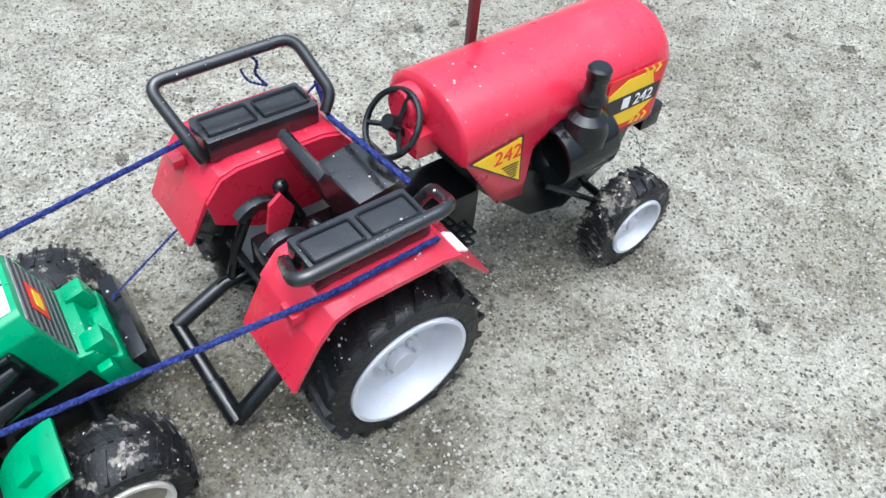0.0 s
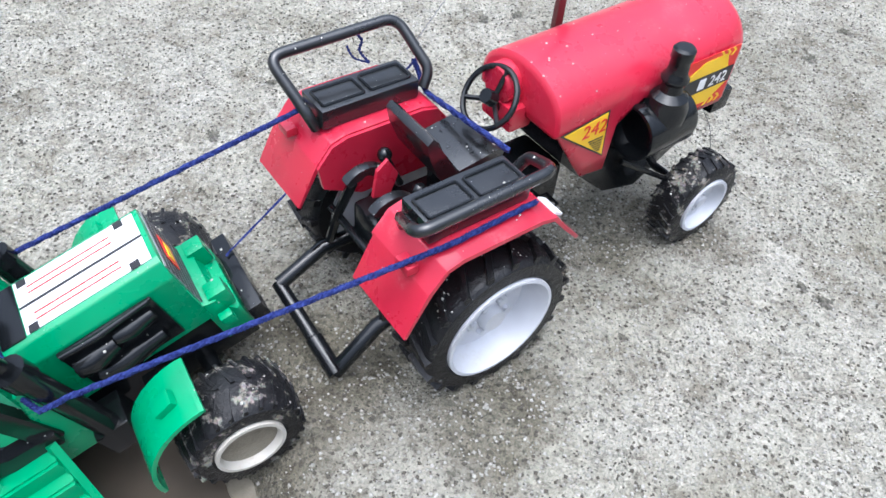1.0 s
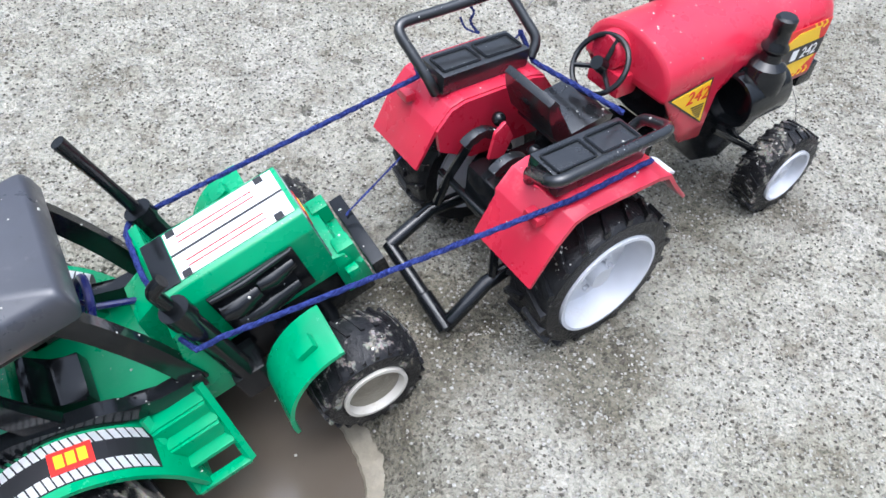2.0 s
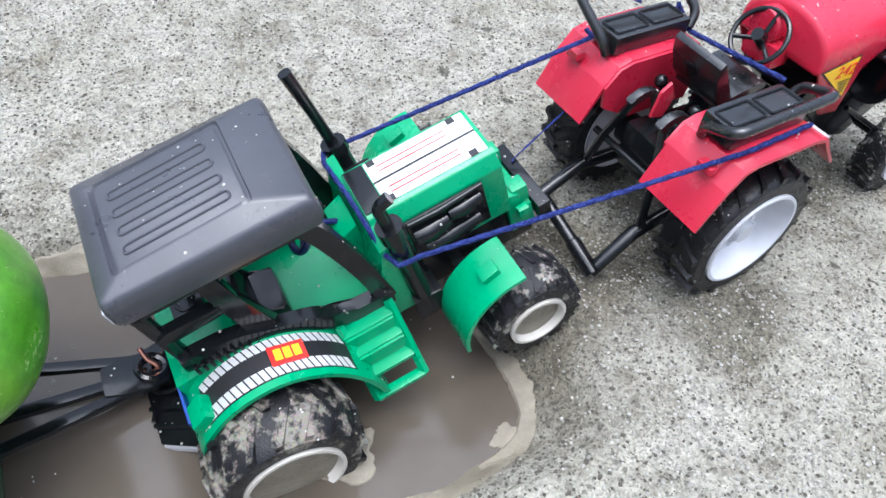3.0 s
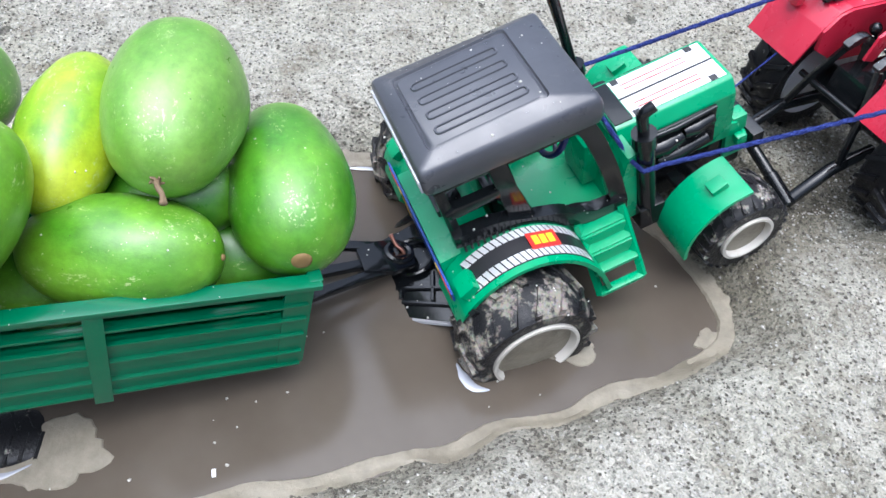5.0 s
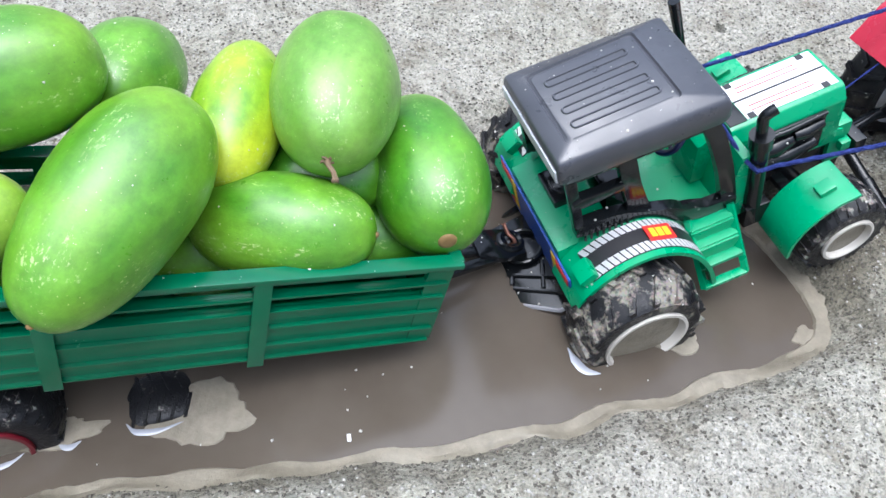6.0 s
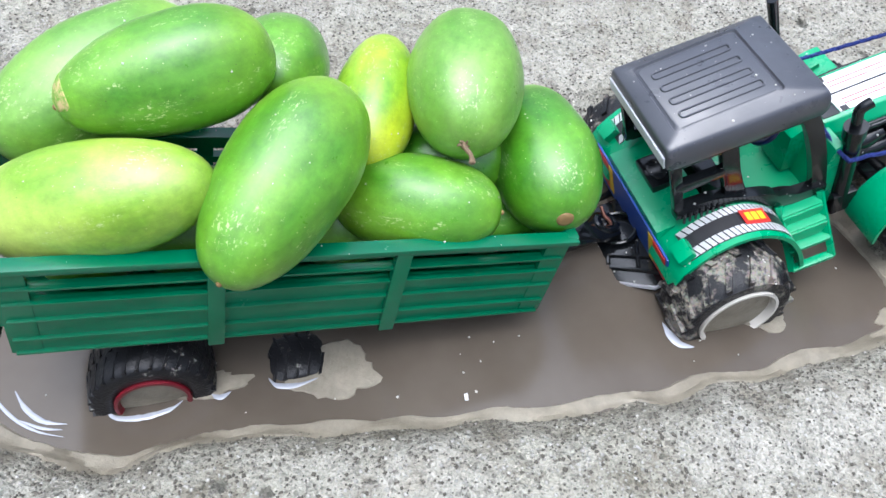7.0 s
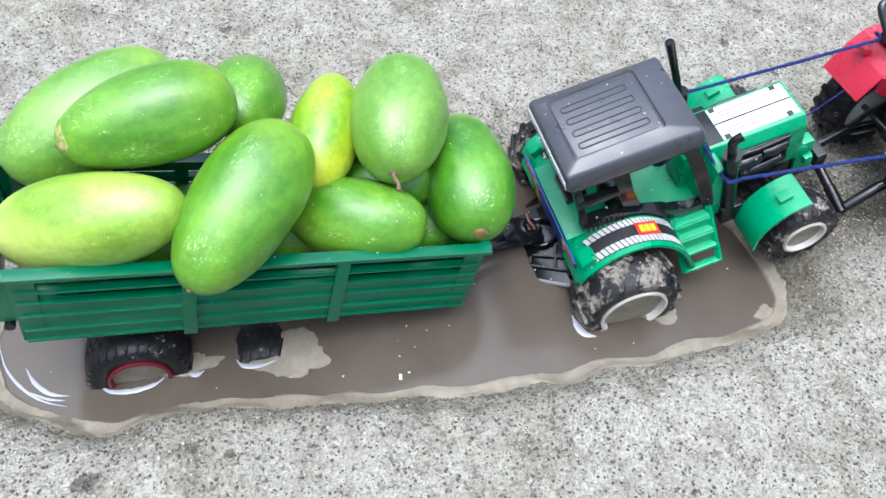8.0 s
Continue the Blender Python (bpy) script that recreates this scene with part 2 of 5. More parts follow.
def wheel(name, parent, place, r, width, rim_r, tyre_mat, rim_mat, lugs, lug_h, dish=0.45, rim_label="", fill=None, shoulder=0.985):
    """A wheel with its outer face towards -y at y = 0: a lugged tyre and a dished rim with a hub."""
    hub = new(name)
    hub.empty_display_size = 0.01
    hub.parent = parent
    hub.matrix_basis = place
    bm = bmesh.new()
    core = r - lug_h
    e = width * 0.11
    low = core * (shoulder + 0.01)
    lathe(bm, [(rim_r, 0.0008), (rim_r + 0.15 * (core - rim_r), -0.0003), (low - 0.20 * (core - rim_r), 0.0), (low - e * 0.3, e * 0.4), (low, e), (core, e * 2.4), (core, width - e * 2.4), (low, width - e), (low - e * 0.3, width - e * 0.4), (low - 0.20 * (core - rim_r), width), (rim_r, width - 0.0008)], 48, closed=True)
    part("tyre", bm, tyre_mat, hub)
    for s in (0, 1):
        mid, edge = width * (0.5 + (0.04 if s else -0.04)), (width * 0.985 if s else width * 0.015)
        sweep, wide = 0.55 * 2 * math.pi / lugs, 0.30 * 2 * math.pi / lugs
        bm, ring = bmesh.new(), []
        for y, da, low in ((edge, sweep, 0.93 * shoulder), (mid, 0.0, 0.96)):
            for rr, k in ((core * low, -1), (r * (shoulder if y == edge else 1.0), -0.8), (r * (shoulder if y == edge else 1.0), 0.8), (core * low, 1)):
                ring.append(bm.verts.new((rr * math.cos(da + k * wide / 2), y, rr * math.sin(da + k * wide / 2))))
        p, q = ring[:4], ring[4:]
        bm.faces.new(p), bm.faces.new(q)
        for k in range(4):
            bm.faces.new((p[k], p[(k + 1) % 4], q[(k + 1) % 4], q[k]))
        first = part("lug", bm, tyre_mat, hub, "", False)
        for i in range(lugs):
            lug = first if i == 0 else new("lug", first.data)
            lug.parent = hub
            lug.matrix_basis = Matrix.Rotation(-2 * math.pi * (i + 0.5 * s) / lugs, 4, "Y")
    d = width * dish
    bm = lathe(bmesh.new(), [(rim_r + 0.0004, 0.0018), (rim_r + 0.0003, -0.0012), (rim_r - 0.0012, -0.0013), (rim_r - 0.0022, 0.0004), (rim_r * 0.86, d * 0.75), (rim_r * 0.80, d), (rim_r * 0.45, d), (rim_r * 0.40, d * 0.7), (rim_r * 0.24, d * 0.66), (rim_r * 0.2, d * 0.3), (0, d * 0.28)], 40)
    part("rim", bm, rim_mat, hub, rim_label)
    if fill:
        part("mud_fill", lathe(bmesh.new(), [(0, d * 0.14), (rim_r * 0.4, d * 0.16), (rim_r * 0.75, d * 0.22), (rim_r * 0.93, d * 0.24)], 30), fill, hub, "wet mud caked inside the rim")
    part("rim_back", lathe(bmesh.new(), [(0, width * 1.03), (rim_r * 0.55, width * 1.00), (rim_r * 0.88, width * 0.90), (rim_r, width * 0.985), (rim_r + 0.0006, width * 0.99), (rim_r + 0.0006, width * 0.5)], 36), rim_mat, hub)
    bm = bmesh.new()
    for k in range(6):
        a = 2 * math.pi * k / 6
        lathe(bm, [(0.0, d * 0.5), (rim_r * 0.055, d * 0.5), (rim_r * 0.06, d * 0.68)], 8, Matrix.Translation((rim_r * 0.32 * math.cos(a), 0, rim_r * 0.32 * math.sin(a))))
    part("hub_bolt", bm, rim_mat, hub)
    return hub


# ---- plan: poses of the big things ----
def lie(x, y, z, heading, pitch=0.0):
    """A pose with x ahead along the heading and the nose raised by pitch."""
    return Matrix.Translation((x, y, z)) @ Matrix.Rotation(radians(heading), 4, "Z") @ Matrix.Rotation(radians(-pitch), 4, "Y")


RED_AT = lie(-0.0086, 0.2836, 0.0, 43.5)
GREEN_AT = lie(0, 0, 0, 39.5, 19.0) @ Matrix.Translation((-0.0445, 0.239, 0.009))
TRAILER_AT = lie(-0.3491, 0.0106, 0.0078, 38.0, -8.75) @ Matrix.Rotation(radians(-1.24), 4, "X")
HEAP_AT = lie(-0.3482, 0.0118, 0.0011, 37.0, -5.0)
WATER_Z = -0.025

# ---- ground with the hollow of the puddle ----
SHORE_POINTS = [(-0.470, -0.074), (-0.444, -0.105), (-0.412, -0.106), (-0.376, -0.096), (-0.346, -0.068), (-0.246, -0.010), (-0.171, 0.039), (-0.110, 0.089), (-0.063, 0.132),
                (-0.053, 0.155), (-0.064, 0.180), (-0.105, 0.214), (-0.172, 0.224), (-0.254, 0.199), (-0.345, 0.139), (-0.437, 0.048), (-0.474, -0.018)]
SHORE = smooth_line(SHORE_POINTS, 7, True)
FINE_SHORE = smooth_line(SHORE_POINTS, 30, True)
SHORE_XY = np.array([(p.x, p.y) for p in SHORE])


def shore_distance(x, y):
    """Signed distance to the shore line, negative in the water; arrays."""
    best, inside = np.full(x.shape, 1e9), np.zeros(x.shape, bool)
    n = len(SHORE_XY)
    for i in range(n):
        (ax, ay), (bx_, by) = SHORE_XY[i], SHORE_XY[(i + 1) % n]
        dx, dy = bx_ - ax, by - ay
        t = np.clip(((x - ax) * dx + (y - ay) * dy) / (dx * dx + dy * dy), 0, 1)
        best = np.minimum(best, np.hypot(x - ax - t * dx, y - ay - t * dy))
        if ay != by:
            inside ^= ((ay > y) != (by > y)) & (x < (bx_ - ax) * (y - ay) / (by - ay) + ax)
    return np.where(inside, -best, best)


TABLES = {}


def value_noise(x, y, cell, seed):
    """Smooth lattice noise in -1 .. 1; arrays."""
    if seed not in TABLES:
        TABLES[seed] = np.random.RandomState(seed).rand(256, 256) * 2 - 1
    table = TABLES[seed]
    u, v = x / cell, y / cell
    i, j = np.floor(u).astype(int), np.floor(v).astype(int)
    f, g = u - i, v - j
    f, g = f * f * (3 - 2 * f), g * g * (3 - 2 * g)
    a, b = table[i % 256, j % 256], table[(i + 1) % 256, j % 256]
    c, d = table[i % 256, (j + 1) % 256], table[(i + 1) % 256, (j + 1) % 256]
    return (a * (1 - f) + b * f) * (1 - g) + (c * (1 - f) + d * f) * g


def ground_height(x, y):
    d = shore_distance(x, y) + 0.004 * value_noise(x, y, 0.02, 11)
    rough = np.clip((d + 0.004) / 0.02, 0.15, 1)
    z = 0.0022 * value_noise(x, y, 0.06, 1) + 0.0016 * value_noise(x, y, 0.021, 2) + rough * (0.0019 * value_noise(x, y, 0.0085, 3) + 0.0013 * value_noise(x, y, 0.0043, 4))
    bank = np.clip(d / 0.034, 0, 1)
    z = z * np.clip(0.3 + bank, 0, 1) + (WATER_Z - 0.001) * (1 - bank) ** 1.6
    hollow = np.clip(-d / 0.055, 0, 1)
    return z - 0.040 * hollow * hollow * (3 - 2 * hollow)


# darker sand round the wheels, under the hitch and red tractor, and farther ahead
DARK_SPOTS = [(*(m @ Vector((x, y, 0))).xy, r, k) for m, x, y, r, k in (
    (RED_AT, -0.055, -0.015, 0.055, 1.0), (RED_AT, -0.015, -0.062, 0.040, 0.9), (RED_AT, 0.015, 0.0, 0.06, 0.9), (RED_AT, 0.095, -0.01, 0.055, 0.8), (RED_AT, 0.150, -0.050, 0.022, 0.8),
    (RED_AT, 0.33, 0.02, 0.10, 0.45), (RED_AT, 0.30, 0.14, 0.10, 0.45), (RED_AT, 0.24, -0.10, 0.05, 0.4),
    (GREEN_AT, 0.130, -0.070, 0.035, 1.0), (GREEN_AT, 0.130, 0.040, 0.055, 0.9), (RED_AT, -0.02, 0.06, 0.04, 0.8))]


def make_ground():
    xs, ys = np.linspace(-0.86, 0.66, 480), np.linspace(-0.42, 1.02, 455)
    far = np.array([1.6, 3.0, 8.0, 30.0, 120.0, 600.0])
    xs = np.concatenate([-far[::-1], xs, far])
    ys = np.concatenate([-far[::-1], ys, far])
    X, Y = np.meshgrid(xs, ys)
    Z = np.where((np.abs(X) > 1.2) | (np.abs(Y) > 1.3), 0, ground_height(X, Y))
    nx, ny = len(xs), len(ys)
    idx = np.arange(nx * ny).reshape(ny, nx)
    quads = np.stack([idx[:-1, :-1], idx[:-1, 1:], idx[1:, 1:], idx[1:, :-1]], -1).reshape(-1, 4)
    data = bpy.data.meshes.new("ground")
    data.vertices.add(nx * ny)
    data.vertices.foreach_set("co", np.stack([X, Y, Z], -1).reshape(-1))
    data.loops.add(quads.size)
    data.polygons.add(len(quads))
    data.loops.foreach_set("vertex_index", quads.reshape(-1))
    data.polygons.foreach_set("loop_start", np.arange(0, quads.size, 4))
    data.polygons.foreach_set("use_smooth", np.ones(len(quads), bool))
    data.update(calc_edges=True)
    d = shore_distance(X, Y) + 0.010 * value_noise(X, Y, 0.024, 21) + 0.005 * value_noise(X, Y, 0.007, 22)
    damp = np.clip(1 - d / 0.024, 0, 1) ** 1.3 * 0.8
    damp = np.maximum(damp, 0.55 * np.clip(value_noise(X, Y, 0.055, 23) + 0.6 * value_noise(X, Y, 0.013, 24) - 0.55, 0, 1))
    # dark spots merged into the damp mask
    for x0, y0, r0, most in DARK_SPOTS:
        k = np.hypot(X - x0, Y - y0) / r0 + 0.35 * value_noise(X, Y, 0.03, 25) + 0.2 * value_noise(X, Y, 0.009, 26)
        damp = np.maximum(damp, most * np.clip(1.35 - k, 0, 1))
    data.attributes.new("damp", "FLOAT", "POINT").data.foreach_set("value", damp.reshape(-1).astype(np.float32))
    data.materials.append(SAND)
    return tagged(new("ground", data), "coarse grey damp sand ground with a muddy hollow", "ground", kind="structure")


make_ground()


def shore_band(inner, outer, seed):
    """Points of the shore moved in and out by uneven amounts."""
    out = []
    n = len(FINE_SHORE)
    for i, p in enumerate(FINE_SHORE):
        t = (FINE_SHORE[(i + 1) % n] - FINE_SHORE[i - 1]).normalized()
        nrm = Vector((t.y, -t.x))
        out.append((p - nrm * inner * (1 + 0.8 * noise.noise(Vector((p.x * 45, p.y * 45, seed))) + 0.16 * noise.noise(Vector((p.x * 260, p.y * 260, seed)))), p + nrm * outer * (1 + 0.8 * noise.noise(Vector((p.x * 45, p.y * 45, seed + 5))) + 0.3 * noise.noise(Vector((p.x * 230, p.y * 230, seed + 5))))))
    return out


def make_water():
    bm = bmesh.new()
    c = bm.verts.new((-0.27, 0.05, WATER_Z))
    ring = [bm.verts.new((p.x + 0.10 * (p.x + 0.27) / 1.2, p.y + 0.10 * (p.y - 0.05) / 1.2, WATER_Z)) for p in SHORE]
    for a, b in zip(ring, ring[1:] + ring[:1]):
        bm.faces.new((a, b, c))
    tagged(part("water", bm, WATER), "still brown muddy puddle water", "water", kind="structure")


make_water()


def make_silt():
    bm = bmesh.new()
    band = shore_band(0.0050, 0.0062, 3.0)
    rows = []
    cs = [p.lerp(q, k / 5) for p, q in band for k in range(6)]
    heights = ground_height(np.array([c.x for c in cs]), np.array([c.y for c in cs]))
    for i, (p, q) in enumerate(band):
        row = []
        for k in range(6):
            u = k / 5
            c = p.lerp(q, u)
            z = max(float(heights[i * 6 + k]) + 0.0006, WATER_Z + 0.0008) + 0.0010 * math.sin(math.pi * u) + 0.0006 * noise.noise(Vector((c.x * 120, c.y * 120, 2)))
            row.append(bm.verts.new((c.x, c.y, z - (0.0030 if k == 0 else 0.0014 if k == 5 else 0))))
        rows.append(row)
    for a, b in zip(rows, rows[1:] + rows[:1]):
        for k in range(5):
            bm.faces.new((a[k], a[k + 1], b[k + 1], b[k]))
    tagged(part("silt_bank", bm, SILT), "smooth pale silt bank round the puddle", "silt", kind="structure")


make_silt()


def silt_film(x, y, rx, ry, turn, seed):
    """A thin pale film of silt on the water beside a wheel."""
    bm = bmesh.new()
    n = 40
    c = bm.verts.new((0, 0, 0.0007))
    rings = []
    for k, h in ((0.6, 0.0007), (0.94, 0.0006), (1.0, -0.0004)):
        rings.append([])
        for i in range(n):
            a = 2 * math.pi * i / n
            w = k * (1 + 0.55 * noise.noise(Vector((math.cos(a) * 1.6 + seed, math.sin(a) * 1.6, seed))) + 0.16 * noise.noise(Vector((math.cos(a) * 6, math.sin(a) * 6, seed))))
            rings[-1].append(bm.verts.new((rx * w * math.cos(a), ry * w * math.sin(a), h)))
    for i in range(n):
        bm.faces.new((c, rings[0][i], rings[0][(i + 1) % n]))
        for p, q in zip(rings, rings[1:]):
            bm.faces.new((p[i], q[i], q[(i + 1) % n], p[(i + 1) % n]))
    ob = part("silt_film", bm, SILT)
    ob.matrix_basis = Matrix.Translation((x, y, WATER_Z)) @ Matrix.Rotation(radians(turn), 4, "Z")
    tagged(ob, "pale film of silt floating round a wheel", "silt film", "silt films")


def on_water(m, x, y):
    """The spot of the water below a point of a thing."""
    p = m @ Vector((x, y, 0))
    return p.x, p.y


silt_film(*on_water(TRAILER_AT, 0.012, -0.042), 0.022, 0.014, 37, 1.0)
silt_film(*on_water(TRAILER_AT, -0.050, -0.036), 0.020, 0.007, 37, 2.0)
silt_film(*on_water(GREEN_AT, 0.024, -0.068), 0.016, 0.012, 40, 3.0)
silt_film(-0.060, 0.146, 0.007, 0.005, 60, 4.4)


# sky reflection at the water's rims, put in as a pale colour
RIM_GLINT = Mat("pale_glint", (0.30, 0.31, 0.34), 0.2, coat=0.5).m


def glint_line(points, r, label="painted white sky reflection on the water beside a wheel"):
    """A thin lip on the water, painted pale for the sky mirrored there."""
    pts = smooth_line([(x, y, WATER_Z + 0.0006) for x, y in points], 6)
    n = len(pts)
    radii = [r * (0.06 + 0.94 * math.sin(math.pi * (i + 0.6) / (n + 0.2)) ** 1.4) * (1 + 0.3 * noise.noise(p * 400)) for i, p in enumerate(pts)]
    tagged(part("glint_line", tube(bmesh.new(), pts, radii, 8, True, 0.25), RIM_GLINT), label, "foam", "foam lines")


T_ = TRAILER_AT
glint_line([on_water(T_, x, y) for x, y in ((-0.095, -0.0380), (-0.090, -0.0450), (-0.078, -0.0475), (-0.066, -0.0460), (-0.060, -0.0425))], 0.0016)
glint_line([on_water(T_, x, y) for x, y in ((-0.047, -0.0420), (-0.043, -0.0445), (-0.038, -0.0425))], 0.0015)
glint_line([on_water(T_, x, y) for x, y in ((-0.020, -0.0390), (-0.016, -0.0440), (-0.006, -0.0455), (0.006, -0.0430))], 0.0014)
glint_line([on_water(GREEN_AT, x, y) for x, y in ((-0.036, -0.062), (-0.0355, -0.070), (-0.033, -0.0765), (-0.026, -0.0800))], 0.0026)
glint_line([(-0.304, 0.172), (-0.284, 0.1835), (-0.264, 0.1905), (-0.246, 0.195)], 0.0020, "pale streak along the puddle edge")


for pts, r in ((((-0.463, -0.083), (-0.449, -0.093), (-0.433, -0.0985), (-0.418, -0.0995), (-0.405, -0.0965)), 0.0008), (((-0.440, -0.088), (-0.4295, -0.0930), (-0.418, -0.0945), (-0.408, -0.0910)), 0.0013), (((-0.428, -0.0985), (-0.417, -0.0975), (-0.408, -0.0940)), 0.0007)):
    glint_line(pts, r, "pale ripple line at the end of the puddle")
flake = part("white_fleck", bx((0, 0, 0.0004), (0.0017, 0.0034, 0.0008), 0.0002), STICKER_WHITE, None, "", False, Matrix.Translation((-0.251, 0.0, WATER_Z)) @ Matrix.Rotation(radians(30), 4, "Z"))
tagged(flake, "tiny white fleck on the puddle", "flake")


# ---- the red tractor ----
def red_tractor():
    t = thing("toy_tractor", RED_AT, "glossy red plastic toy tractor with black seats, standing on sand", "toy tractor", "toy tractors")
    # bonnet: an arched shell with a cut-out at its side
    half, top = 0.0250, 0.1170
    xs = [0.0425, 0.0427, 0.0432, 0.044, 0.047, 0.052, 0.057, 0.0632, 0.070, 0.0775, 0.0785, 0.084, 0.092, 0.100, 0.106, 0.1075, 0.115, 0.125, 0.135, 0.145, 0.152, 0.1565, 0.1585]
    bm = bmesh.new()
    rows = []
    for x in xs:
        low = float(np.interp(x, [0.044, 0.0632, 0.0775, 0.0785, 0.092, 0.106, 0.1075, 0.16], [0.094, 0.066, 0.064, 0.088, 0.097, 0.090, 0.074, 0.0735]))
        crown = top + 0.004 * (x - 0.044) / 0.115
        k = 1.0 - max(0.0, (x - 0.150) / 0.0085) ** 2 * 0.12 - max(0.0, (0.044 - x) / 0.0015) ** 2 * 0.09
        row = []
        side = [(half, low), (half, low + 0.25 * (0.100 - low)), (half, low + 0.6 * (0.100 - low)), (half, 0.100)]
        arch = [(half * math.cos(a), 0.100 + (crown - 0.100) * math.sin(a)) for a in (math.pi / 2 * j / 7 for j in range(1, 8))]
        prof = side + arch
        prof = prof + [(-y, z) for y, z in prof[-2::-1]]
        for y, z in prof:
            row.append(bm.verts.new((x, -0.0025 - y * k, 0.085 + (z - 0.085) * (k if z > 0.1 else 1))))
        rows.append(row)
    for a, b in zip(rows, rows[1:]):
        for i in range(len(a) - 1):
            bm.faces.new((a[i], a[i + 1], b[i + 1], b[i]))
    bm.faces.new([v for v in rows[-1]]), bm.faces.new([v for v in rows[0]])
    hood = part("bonnet", bm, RED, t, "arched glossy red bonnet")
    md = hood.modifiers.new("shell", "SOLIDIFY")
    md.thickness, md.offset = 0.0014, -1
    # instrument binnacle
    bm = bmesh.new()
    lathe(bm, [(0, 0), (0.0075, 0), (0.0085, 0.001), (0.0085, 0.014)], 28, Matrix.Translation((0.0355, 0.004, 0.1045)) @ Matrix.Rotation(radians(-90), 4, "Z"))
    part("binnacle", bm, RED, t)
    bm = bx((0.041, 0.001, 0.0930), (0.012, 0.019, 0.011), 0.002)
    part("dashboard", bm, RED, t)
    # steering wheel
    wheel_m = Matrix.Translation((0.0295, 0.0, 0.1025)) @ Matrix.Rotation(radians(38), 4, "Y")
    bm = bmesh.new()
    ring = [(0, 0.0130 * math.cos(a), 0.0130 * math.sin(a)) for a in (2 * math.pi * k / 36 for k in range(37))]
    tube(bm, ring, 0.00125, 8, False)
    for a in (90, 210, 330):
        tube(bm, [(0.003, 0, 0), (0, 0.0127 * math.cos(radians(a)), 0.0127 * math.sin(radians(a)))], 0.0011, 8)
    lathe(bm, [(0, -0.003), (0.003, -0.003), (0.0034, 0.002), (0, 0.0022)], 16, Matrix.Rotation(radians(-90), 4, "Z"))
    bmesh.ops.transform(bm, matrix=wheel_m, verts=bm.verts[:])
    part("steering_wheel", bm, BLACK, t, "black three-spoke steering wheel")
    part("steering_column", cyl((0.029, 0.001, 0.1015), (0.046, 0, 0.085), 0.0017, 12), BLACK, t)
    # engine, gearbox and frame
    bm = bmesh.new()
    prism(bm, [(0.060, 0.088), (0.060, 0.068), (0.072, 0.056), (0.096, 0.034), (0.120, 0.027), (0.150, 0.046), (0.158, 0.070), (0.158, 0.088)], -0.018, 0.018, 0.0015)
    part("engine_block", bm, BLACK, t)
    part("gearbox", bx((0.025, 0, 0.048), (0.085, 0.026, 0.026), 0.003), BLACK, t)
    part("rear_axle", cyl((0, -0.035, 0.037), (0, 0.035, 0.037), 0.0085), BLACK, t)
    part("nose_weight", bx((0.163, 0, 0.067), (0.012, 0.046, 0.012), 0.0012), BLACK, t)
    part("front_axle", cyl((0.1435, -0.036, 0.025), (0.1435, 0.036, 0.025), 0.0022, 12), BLACK, t)
    part("axle_bracket", bx((0.138, 0, 0.036), (0.02, 0.014, 0.026), 0.002), BLACK, t)
    part("steering_rod", cyl((0.095, -0.024, 0.058), (0.138, -0.034, 0.031), 0.0014, 10), BLACK, t)
    # air cleaner and stack
    can = bmesh.new()
    lathe(can, [(0.0, 0.006), (0.0102, 0.006), (0.0112, 0.0), (0.0126, 0.0), (0.0130, 0.002), (0.0130, 0.027), (0.0120, 0.0295), (0, 0.0305)], 36, Matrix.Translation((0.0860, -0.030, 0.0825)) @ Matrix.Rotation(radians(-90), 4, "Z"))
    can = part("air_cleaner", can, BLACK, t)
    st = bmesh.new()
    lathe(st, [(0.0095, -0.004), (0.0095, 0.003), (0.0082, 0.0055), (0.0082, 0.0070), (0.0050, 0.0095), (0.0044, 0.0130), (0.0060, 0.0150), (0.0060, 0.0160), (0.0045, 0.0180), (0.0042, 0.0240), (0.0048, 0.0250), (0.0048, 0.0290), (0.0038, 0.0300), (0, 0.0300)], 28, Matrix.Translation((0.1000, -0.0335, 0.0925)) @ Matrix.Rotation(radians(90), 4, "X"))
    part("intake_pipe", st, BLACK, can)
    # fenders, side seats and rails
    line = [(-0.0475, 0.0615), (-0.038, 0.080), (-0.031, 0.0885), (-0.024, 0.0905), (0.012, 0.0905), (0.0195, 0.0885), (0.0255, 0.0805), (0.0345, 0.0705)]
    for s in (-1, 1):
        f = part("fender", prism(bmesh.new(), strip(line, 0.0016), s * 0.0215, s * 0.057, 0.0004), RED, t, "angular red fender over the rear wheel")
        wall_ = [(x, z - 0.0008) for x, z in line[1:-1]] + [(0.020, 0.058), (-0.018, 0.058), (-0.036, 0.068)]
        part("inner_panel", prism(bmesh.new(), wall_, s * 0.0200, s * 0.0222), RED, f)
        part("marker_lamp", bx((-0.0385, s * 0.044, 0.0845), (0.005, 0.008, 0.004), 0.001, None), RED, f)
        # near reflector painted white as specular glare; the far one stays red
        part("reflector", bx((0.0215, s * 0.050, 0.0875), (0.005, 0.010, 0.0012), 0.0003, Matrix.Translation((0.0215, 0, 0.0875)) @ Matrix.Rotation(radians(32), 4, "Y") @ Matrix.Translation((-0.0215, 0, -0.0875))), STICKER_WHITE if s < 0 else RED, f)
        seat = part("side_seat", bx((-0.0080, s * 0.0365, 0.0950), (0.0455, 0.0175, 0.0090), 0.0014), WET_BLACK, t, "wet black side bench with two recessed panels")
